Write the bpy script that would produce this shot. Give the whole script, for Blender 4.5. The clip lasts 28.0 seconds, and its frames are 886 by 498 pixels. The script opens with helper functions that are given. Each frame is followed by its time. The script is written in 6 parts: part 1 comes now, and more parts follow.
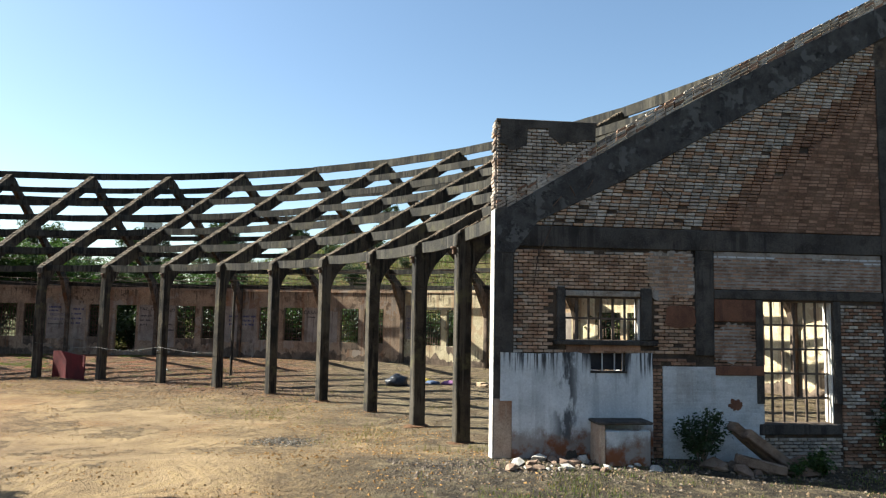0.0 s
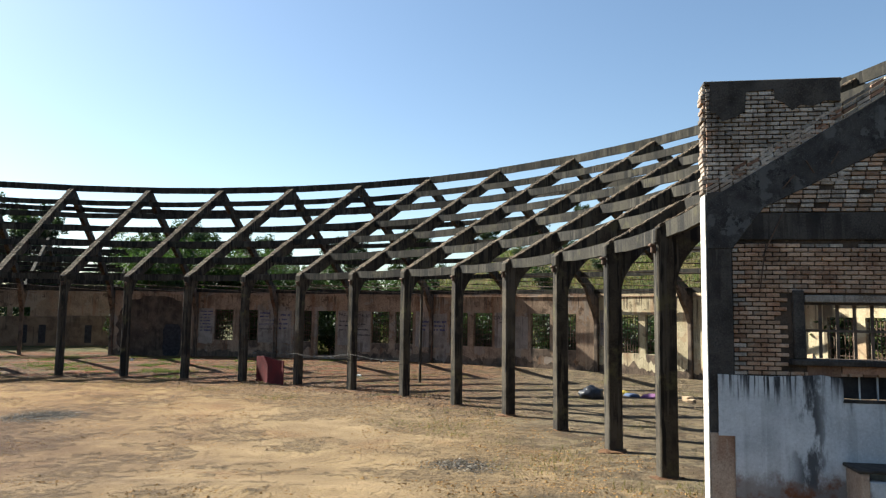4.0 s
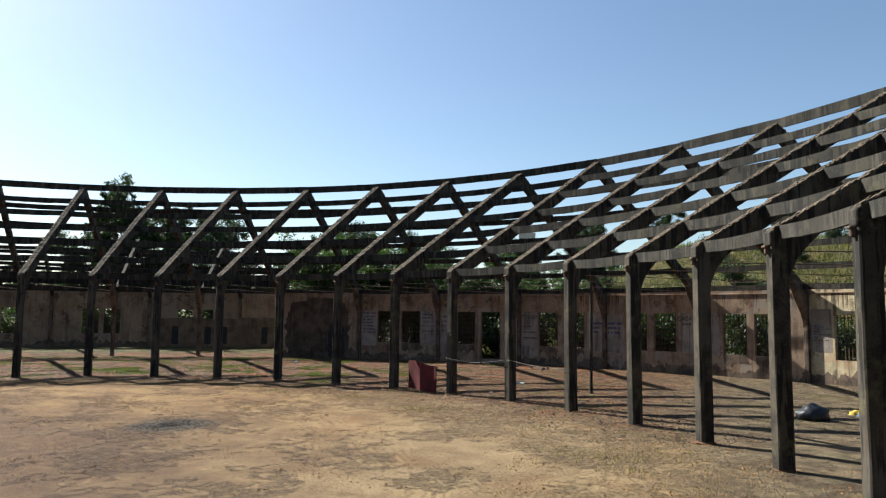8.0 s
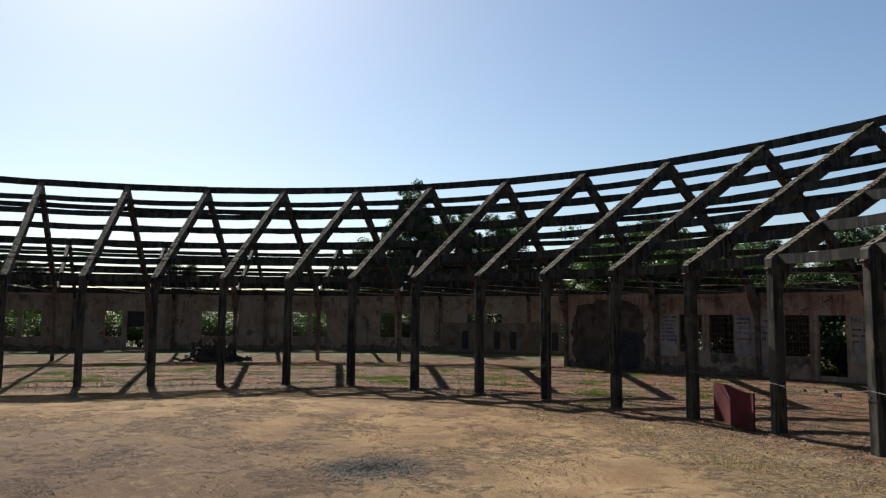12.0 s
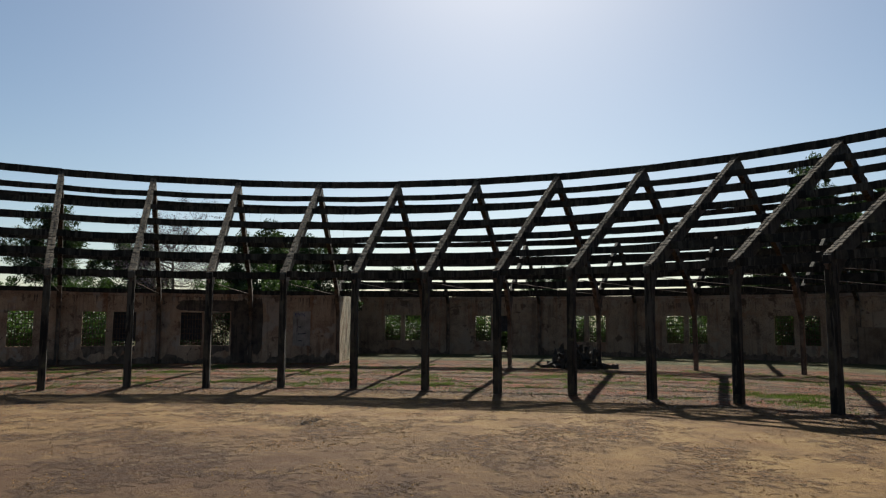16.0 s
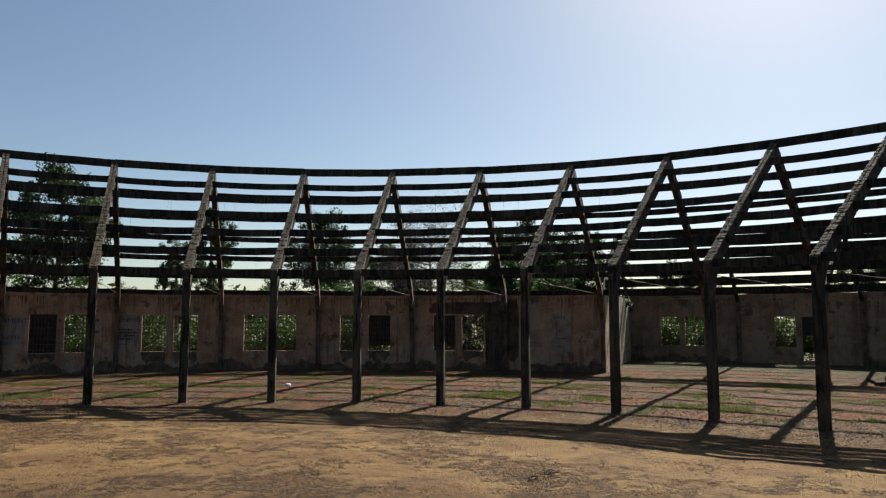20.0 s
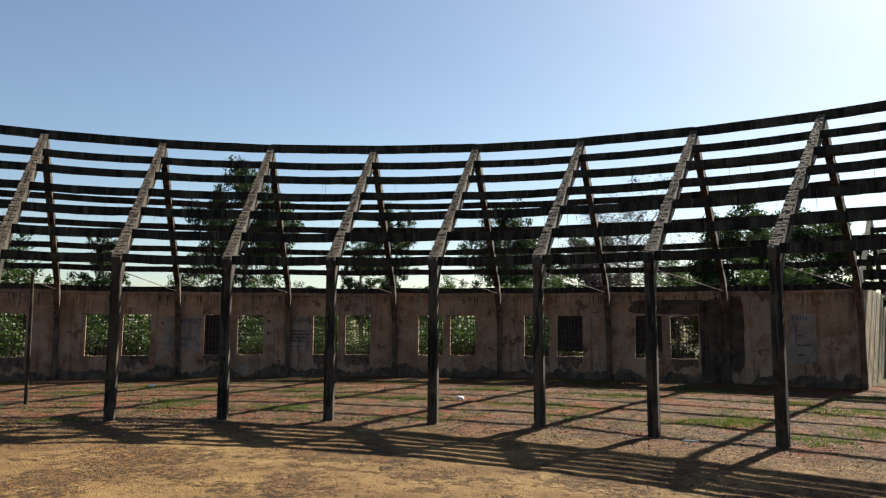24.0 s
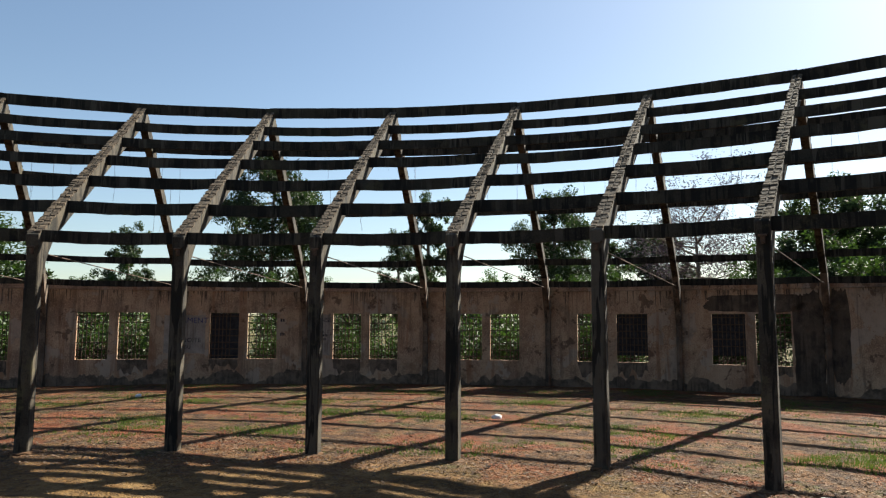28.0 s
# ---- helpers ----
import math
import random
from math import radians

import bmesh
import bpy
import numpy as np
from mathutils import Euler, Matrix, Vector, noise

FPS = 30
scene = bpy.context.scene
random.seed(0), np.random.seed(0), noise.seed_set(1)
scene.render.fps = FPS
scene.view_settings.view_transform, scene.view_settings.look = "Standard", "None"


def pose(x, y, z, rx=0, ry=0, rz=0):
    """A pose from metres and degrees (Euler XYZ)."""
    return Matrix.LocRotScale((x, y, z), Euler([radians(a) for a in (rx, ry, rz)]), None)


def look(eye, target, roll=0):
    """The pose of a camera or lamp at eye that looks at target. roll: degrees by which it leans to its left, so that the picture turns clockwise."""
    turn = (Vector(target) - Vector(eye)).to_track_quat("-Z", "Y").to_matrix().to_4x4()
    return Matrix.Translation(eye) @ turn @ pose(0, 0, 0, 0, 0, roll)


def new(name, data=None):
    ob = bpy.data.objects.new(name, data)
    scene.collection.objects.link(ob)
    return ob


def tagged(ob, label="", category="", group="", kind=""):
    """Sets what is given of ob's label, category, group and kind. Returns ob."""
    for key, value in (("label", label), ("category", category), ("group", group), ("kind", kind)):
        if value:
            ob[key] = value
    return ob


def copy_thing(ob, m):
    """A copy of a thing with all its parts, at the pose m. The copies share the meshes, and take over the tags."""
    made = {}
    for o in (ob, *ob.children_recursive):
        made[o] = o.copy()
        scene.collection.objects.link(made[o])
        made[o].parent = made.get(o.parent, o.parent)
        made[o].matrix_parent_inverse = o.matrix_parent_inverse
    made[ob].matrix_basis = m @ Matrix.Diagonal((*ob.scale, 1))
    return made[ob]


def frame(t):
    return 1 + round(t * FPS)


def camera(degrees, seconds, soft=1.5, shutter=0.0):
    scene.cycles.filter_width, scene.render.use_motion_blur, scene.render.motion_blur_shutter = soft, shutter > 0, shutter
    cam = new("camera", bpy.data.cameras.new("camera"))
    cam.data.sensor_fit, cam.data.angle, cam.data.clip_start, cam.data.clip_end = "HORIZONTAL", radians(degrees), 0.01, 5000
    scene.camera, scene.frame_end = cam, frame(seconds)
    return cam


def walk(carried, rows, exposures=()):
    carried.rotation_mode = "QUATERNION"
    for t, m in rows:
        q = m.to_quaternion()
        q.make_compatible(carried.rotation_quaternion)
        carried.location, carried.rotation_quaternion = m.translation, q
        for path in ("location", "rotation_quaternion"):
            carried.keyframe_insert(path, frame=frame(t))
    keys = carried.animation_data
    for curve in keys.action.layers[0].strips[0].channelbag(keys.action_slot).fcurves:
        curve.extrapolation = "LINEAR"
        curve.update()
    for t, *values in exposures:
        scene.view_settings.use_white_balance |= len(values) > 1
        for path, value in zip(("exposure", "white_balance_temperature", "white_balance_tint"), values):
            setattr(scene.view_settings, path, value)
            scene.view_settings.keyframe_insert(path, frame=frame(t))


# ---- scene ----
from mathutils import geometry
cam = camera(63.04, 28.0, 1.25)
# seconds, eye, heading, tilt up, roll
PATH = [
    (0, 24.375, -15.326, 3.860, 83.686, 5.127, 1.026),
    (0.5, 24.457, -15.054, 3.806, 85.799, 5.194, 1.001),
    (1, 24.507, -14.818, 3.758, 88.923, 5.229, 1.050),
    (1.5, 24.534, -14.571, 3.767, 91.363, 5.212, 1.053),
    (2, 24.562, -14.315, 3.800, 93.213, 5.192, 0.977),
    (2.5, 24.624, -14.037, 3.886, 94.659, 5.148, 0.830),
    (4.5, 24.635, -12.602, 4.030, 101.341, 5.145, 0.840),
    (5, 24.645, -12.194, 4.043, 104.391, 5.135, 0.796),
    (5.5, 24.627, -11.742, 4.015, 106.838, 5.154, 0.713),
    (6, 24.550, -11.220, 3.976, 108.396, 5.172, 0.679),
    (6.5, 24.438, -10.574, 3.933, 109.399, 5.186, 0.693),
    (7, 24.319, -9.885, 3.887, 110.119, 5.207, 0.683),
    (7.5, 24.130, -9.005, 3.899, 110.907, 5.176, 0.641),
    (8, 23.986, -7.985, 3.900, 112.593, 5.169, 0.612),
    (8.5, 23.832, -6.933, 3.908, 114.463, 5.183, 0.588),
    (9, 23.579, -5.946, 4.020, 116.362, 5.077, 0.463),
    (9.5, 23.355, -5.023, 4.104, 119.417, 5.020, 0.432),
    (10, 23.050, -4.057, 4.149, 123.586, 4.987, 0.372),
    (10.5, 22.566, -2.984, 4.172, 127.004, 4.978, 0.471),
    (11, 22.077, -1.988, 4.173, 129.993, 5.006, 0.484),
    (11.5, 21.534, -1.036, 4.127, 133.420, 5.063, 0.458),
    (13.5, 18.779, 2.070, 3.442, 145.890, 5.771, 0.365),
    (14, 17.952, 2.782, 3.360, 149.762, 5.843, 0.329),
    (14.5, 17.074, 3.430, 3.315, 153.973, 5.887, 0.327),
    (15, 16.255, 3.984, 3.324, 158.202, 5.867, 0.291),
    (15.5, 15.351, 4.462, 3.348, 162.396, 5.848, 0.258),
    (16, 14.300, 4.781, 3.393, 165.879, 5.776, 0.258),
    (16.5, 13.261, 5.068, 3.372, 169.465, 5.788, 0.255),
    (17, 12.336, 5.454, 3.410, 175.122, 5.727, 0.200),
    (17.5, 11.323, 5.817, 3.382, 180.613, 5.739, 0.077),
    (18, 10.298, 6.010, 3.365, 183.196, 5.800, 0.099),
    (18.5, 9.332, 6.159, 3.372, 184.992, 5.849, 0.102),
    (19, 8.393, 6.324, 3.483, 186.203, 5.743, 0.117),
    (19.5, 7.418, 6.508, 3.576, 187.067, 5.736, 0.068),
    (20, 6.419, 6.510, 3.638, 187.382, 5.736, 0.062),
    (20.5, 5.416, 6.528, 3.651, 188.671, 5.776, -0.001),
    (21, 4.501, 6.470, 3.666, 192.674, 5.750, -0.059),
    (21.5, 3.600, 6.337, 3.625, 197.435, 5.811, 0.094),
    (22, 2.672, 6.052, 3.547, 199.760, 5.870, 0.206),
    (22.5, 1.666, 5.809, 3.513, 200.912, 5.896, 0.144),
    (24.5, -2.389, 4.652, 3.659, 202.630, 5.816, 0.217),
    (25, -3.420, 4.367, 3.745, 202.927, 5.751, 0.182),
    (25.5, -4.378, 4.102, 3.822, 203.931, 5.718, 0.173),
    (26, -5.325, 3.867, 3.855, 205.244, 5.715, 0.151),
    (26.5, -6.141, 3.602, 3.849, 205.764, 5.741, 0.218),
    (27, -6.994, 3.257, 3.797, 206.089, 5.784, 0.250),
    (27.5, -7.809, 3.004, 3.664, 206.390, 5.806, 0.236),
    (28, -8.551, 2.800, 3.566, 206.438, 5.848, 0.226),
]


def stand(x, y, z, head, tilt, roll):
    h, p = radians(head), radians(tilt)
    way = Vector((math.cos(h) * math.cos(p), math.sin(h) * math.cos(p), math.sin(p)))
    return look((x, y, z), Vector((x, y, z)) + way, roll)


# seconds, stops, kelvin, tint
EXPOSURES = [(0, 1.95, 6250, 3), (5, 1.7, 6250, 5), (8, 1.48, 6150, 6), (11, 1.18, 6150, 7), (14, 0.88, 6250, 6), (17, 0.7, 6400, 6), (20, 0.92, 6450, 7), (22.5, 1.2, 6500, 8), (25, 1.46, 6550, 5), (28, 1.56, 6550, 6)]
walk(cam, [(row[0], stand(*row[1:])) for row in PATH], EXPOSURES)

# ---- light ----
SUN_AZ, SUN_EL = 161.0, 39.0
sun_way = Vector((math.cos(radians(SUN_AZ)) * math.cos(radians(SUN_EL)), math.sin(radians(SUN_AZ)) * math.cos(radians(SUN_EL)), math.sin(radians(SUN_EL))))
world = bpy.data.worlds.new("sky")
scene.world = world
world.use_nodes = True
wn = world.node_tree
sky = wn.nodes.new("ShaderNodeTexSky")
sky.sky_type, sky.sun_disc = "NISHITA", False
sky.sun_elevation, sky.sun_rotation = radians(SUN_EL), radians(90 - SUN_AZ)
sky.air_density, sky.dust_density, sky.ozone_density = 1.0, 0.72, 1.2
wn.nodes["Background"].inputs["Strength"].default_value = 0.05
wn.links.new(sky.outputs["Color"], wn.nodes["Background"].inputs["Color"])
sun_data = bpy.data.lights.new("sun", "SUN")
sun_data.energy, sun_data.angle, sun_data.color = 5.0, radians(0.55), (1.0, 0.93, 0.82)
sun = new("sun", sun_data)
sun.matrix_world = look(sun_way * 200, (0, 0, 0))


# ---- materials ----
def surface(name, low, high, size=1.0, rough=0.9, stain=None, stain_amount=0.5, streaks=0.0, bump=0.3, speck=None, metal=0.0, moss=None, each=0.0, rust=None, grain=0.6, peel=None, slabs=None):
    """A weathered surface: two base colours mixed at two sizes, blotches and vertical run-off streaks of a stain colour, fine relief."""
    m = bpy.data.materials.new(name)
    m.use_nodes = True
    t = m.node_tree
    b = t.nodes["Principled BSDF"]
    n, ln = t.nodes.new, t.links.new
    geo = n("ShaderNodeNewGeometry")
    at = geo.outputs["Position"]

    def noise_at(scale, detail=5.0, stretch=None, rough_=0.6):
        q = n("ShaderNodeTexNoise")
        q.inputs["Scale"].default_value, q.inputs["Detail"].default_value, q.inputs["Roughness"].default_value = scale, detail, rough_
        if stretch:
            mp = n("ShaderNodeMapping")
            mp.inputs["Scale"].default_value = stretch
            ln(at, mp.inputs["Vector"])
            ln(mp.outputs["Vector"], q.inputs["Vector"])
        else:
            ln(at, q.inputs["Vector"])
        return q.outputs["Fac"]

    def ramp(f, a, c):
        q = n("ShaderNodeMapRange")
        q.interpolation_type = "SMOOTHSTEP"
        q.inputs["From Min"].default_value, q.inputs["From Max"].default_value = a, c
        ln(f, q.inputs["Value"])
        return q.outputs["Result"]

    def times(f, g):
        q = n("ShaderNodeMath")
        q.operation = "MULTIPLY"
        for i, x in enumerate((f, g)):
            if isinstance(x, (int, float)):
                q.inputs[i].default_value = x
            else:
                ln(x, q.inputs[i])
        return q.outputs[0]

    def blend(a, c, f):
        q = n("ShaderNodeMix")
        q.data_type = "RGBA"
        for i, x in ((6, a), (7, c)):
            if isinstance(x, tuple):
                q.inputs[i].default_value = (*x, 1)
            else:
                ln(x, q.inputs[i])
        ln(f, q.inputs[0])
        return q.outputs[2]

    col = blend(low, high, ramp(noise_at(1.1 / size), 0.32, 0.68))
    fine = noise_at(24 / size, 9.0, None, 0.7)
    col = blend(col, tuple(min(1, x * 1.35) for x in high), times(ramp(fine, 0.5, 0.7), grain))
    col = blend(col, tuple(x * 0.55 for x in low), times(ramp(fine, 0.5, 0.32), grain))
    if peel:
        edge = noise_at(0.75 / size, 9.0, None, 0.62)
        col = blend(col, peel, times(ramp(edge, 0.555, 0.575), 0.75))
        col = blend(col, tuple(x * 0.45 for x in low), times(ramp(noise_at(1.3 / size, 9.0, None, 0.66), 0.6, 0.615), 0.8))
    if slabs:
        col = blend(col, slabs, times(ramp(noise_at(1.9 / size, 4.0, (1, 1, 0.07), 0.75), 0.54, 0.57), 0.8))
        col = blend(col, tuple(x * 0.5 for x in low), times(ramp(noise_at(2.6 / size, 3.0, (1, 1, 0.1), 0.7), 0.55, 0.57), 0.9))
    if stain:
        col = blend(col, stain, times(ramp(noise_at(0.55 / size, 7.0, None, 0.7), 0.66 - 0.25 * stain_amount, 0.74), min(1.0, stain_amount + 0.2)))
    if streaks:
        if rust:
            run = times(ramp(noise_at(2.3 / size, 5.0, (1, 1, 0.05)), 0.52, 0.62), ramp(noise_at(0.37 / size), 0.42, 0.58))
            col = blend(col, rust, times(run, 0.55))
        run = times(ramp(noise_at(4.0 / size, 5.0, (1, 1, 0.045)), 0.5, 0.6), ramp(noise_at(0.6 / size, 3.0), 0.42, 0.58))
        col = blend(col, stain, times(run, streaks))
    if moss:
        col = blend(col, moss, times(ramp(noise_at(0.9 / size, 6.0, None, 0.7), 0.56, 0.7), 0.7))
    if speck:
        col = blend(col, speck, ramp(noise_at(45 / size, 2.0), 0.66, 0.7))
    if each:
        info = n("ShaderNodeObjectInfo")
        isl = geo.outputs["Random Per Island"]
        q = n("ShaderNodeMath")
        q.operation = "ADD"
        ln(info.outputs["Random"], q.inputs[0])
        ln(isl, q.inputs[1])
        w = n("ShaderNodeMath")
        w.operation = "FRACT"
        ln(q.outputs[0], w.inputs[0])
        hsv = n("ShaderNodeHueSaturation")
        v = n("ShaderNodeMapRange")
        v.inputs["To Min"].default_value, v.inputs["To Max"].default_value = 1 - each, 1 + each
        ln(w.outputs[0], v.inputs["Value"])
        ln(v.outputs["Result"], hsv.inputs["Value"])
        ln(col, hsv.inputs["Color"])
        col = hsv.outputs["Color"]
    ln(col, b.inputs["Base Color"])
    b.inputs["Roughness"].default_value, b.inputs["Metallic"].default_value = rough, metal
    b.inputs["Specular IOR Level"].default_value = 0.3
    if bump:
        bp = n("ShaderNodeBump")
        bp.inputs["Strength"].default_value, bp.inputs["Distance"].default_value = bump, 0.03 * size
        ln(fine, bp.inputs["Height"])
        ln(bp.outputs["Normal"], b.inputs["Normal"])
    return m


pilaster = surface("soot-streaked post plaster", (0.045, 0.034, 0.026), (0.18, 0.13, 0.094), 0.8, 0.93, (0.025, 0.02, 0.017), 0.6, 0.9, 0.5, rust=(0.14, 0.06, 0.03), grain=0.7)
concrete = surface("weathered concrete", (0.016, 0.013, 0.010), (0.082, 0.066, 0.045), 0.9, 0.92, (0.009, 0.008, 0.007), 0.7, 0.95, 0.5, moss=(0.10, 0.088, 0.042), grain=0.5, slabs=(0.075, 0.064, 0.05))
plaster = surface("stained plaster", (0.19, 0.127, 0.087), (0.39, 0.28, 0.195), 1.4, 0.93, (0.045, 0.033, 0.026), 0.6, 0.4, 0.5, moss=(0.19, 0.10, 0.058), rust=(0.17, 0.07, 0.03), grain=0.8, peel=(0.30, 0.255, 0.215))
# cream wall colour, lightened further for the sun on these bays
lit_cream_plaster = surface("cream stained plaster lightened for sun", (0.406, 0.335, 0.211), (0.601, 0.515, 0.343), 1.4, 0.93, (0.07, 0.05, 0.035), 0.4, 0.85, 0.5, rust=(0.24, 0.11, 0.05), moss=(0.22, 0.16, 0.09), grain=0.7, peel=(0.42, 0.30, 0.19))
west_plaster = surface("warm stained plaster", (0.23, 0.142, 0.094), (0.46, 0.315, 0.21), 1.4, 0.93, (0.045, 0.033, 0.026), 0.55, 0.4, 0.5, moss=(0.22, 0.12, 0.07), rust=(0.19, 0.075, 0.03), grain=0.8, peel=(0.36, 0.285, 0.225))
crust = surface("crumbling mortar bed", (0.03, 0.021, 0.014), (0.125, 0.092, 0.06), 0.16, 0.95, (0.025, 0.02, 0.015), 0.5, 0, 0.8, each=0.5)
annex_plaster = surface("pale stained plaster", (0.18, 0.122, 0.084), (0.325, 0.24, 0.168), 1.8, 0.93, (0.06, 0.042, 0.032), 0.45, 0.4, 0.4, moss=(0.26, 0.15, 0.09), rust=(0.2, 0.09, 0.045), grain=0.8, peel=(0.28, 0.225, 0.17))
pale_paint = surface("faded white paint", (0.20, 0.165, 0.14), (0.34, 0.29, 0.25), 1.0, 0.9, (0.10, 0.075, 0.06), 0.45, 0.7, 0.3)
blue_paint = surface("blue sign paint", (0.018, 0.022, 0.085), (0.04, 0.048, 0.14), 0.3, 0.8)
# lettering colour; also paints the dark of shaded openings
dark_paint = surface("dark paint for signs and shaded openings", (0.014, 0.014, 0.017), (0.04, 0.038, 0.042), 0.3, 0.8)
brown_render = surface("brown render", (0.10, 0.068, 0.048), (0.20, 0.145, 0.10), 1.3, 0.93, (0.04, 0.03, 0.024), 0.5, 0.6, 0.4)
brick_red = surface("old brick", (0.15, 0.078, 0.05), (0.30, 0.175, 0.115), 0.7, 0.95, (0.03, 0.022, 0.018), 0.55, 0.0, 0.5, each=0.35, moss=(0.27, 0.21, 0.17))
brick_orange = surface("orange brick", (0.235, 0.125, 0.075), (0.42, 0.29, 0.20), 0.5, 0.95, (0.045, 0.03, 0.022), 0.65, 0.0, 0.5, each=0.3, moss=(0.34, 0.29, 0.235))
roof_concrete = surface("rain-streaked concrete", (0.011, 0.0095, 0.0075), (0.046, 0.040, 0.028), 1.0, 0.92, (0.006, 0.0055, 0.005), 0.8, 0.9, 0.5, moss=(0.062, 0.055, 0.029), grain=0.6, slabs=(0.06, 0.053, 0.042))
mortar = surface("mortar", (0.17, 0.12, 0.085), (0.30, 0.23, 0.17), 0.6, 0.95, (0.05, 0.04, 0.035), 0.4, 0.3, 0.5)
dark_mortar = surface("sooty mortar", (0.03, 0.022, 0.017), (0.10, 0.07, 0.05), 0.7, 0.95, (0.016, 0.013, 0.011), 0.5, 0.3, 0.5, moss=(0.2, 0.165, 0.13))
whitewash = surface("flaking whitewash", (0.34, 0.34, 0.345), (0.47, 0.47, 0.475), 0.9, 0.85, (0.10, 0.095, 0.09), 0.2, 0.3, 0.2, grain=0.25)
bar_paint = surface("pale rusty bar paint", (0.045, 0.03, 0.022), (0.13, 0.095, 0.07), 0.25, 0.7, (0.1, 0.05, 0.03), 0.5, 0, 0.3)
iron = surface("rusty iron", (0.06, 0.045, 0.035), (0.13, 0.08, 0.055), 0.3, 0.75, (0.02, 0.02, 0.02), 0.4, 0, 0.3, metal=0.4)
bark = surface("bark", (0.10, 0.075, 0.055), (0.22, 0.18, 0.14), 0.4, 0.95, (0.04, 0.03, 0.025), 0.4, 0.5, 0.6)


def leaf_mat(name, low, high):
    m = surface(name, low, high, 3.0, 0.6, None, 0, 0, 0, each=0.35)
    b = m.node_tree.nodes["Principled BSDF"]
    tr = m.node_tree.nodes.new("ShaderNodeBsdfTranslucent")
    tr.inputs["Color"].default_value = (high[0] * 1.7, high[1] * 1.9, high[2] * 1.2, 1)
    mix = m.node_tree.nodes.new("ShaderNodeMixShader")
    mix.inputs[0].default_value = 0.25
    m.node_tree.links.new(b.outputs[0], mix.inputs[1])
    m.node_tree.links.new(tr.outputs[0], mix.inputs[2])
    m.node_tree.links.new(mix.outputs[0], m.node_tree.nodes["Material Output"].inputs["Surface"])
    return m


leaf_dark = leaf_mat("dark leaves", (0.010, 0.018, 0.008), (0.028, 0.046, 0.017))
leaf_green = leaf_mat("green leaves", (0.014, 0.029, 0.007), (0.038, 0.068, 0.016))
grass_mat = leaf_mat("grass", (0.032, 0.053, 0.010), (0.079, 0.105, 0.024))
straw_mat = leaf_mat("dry grass", (0.078, 0.069, 0.025), (0.147, 0.122, 0.049))


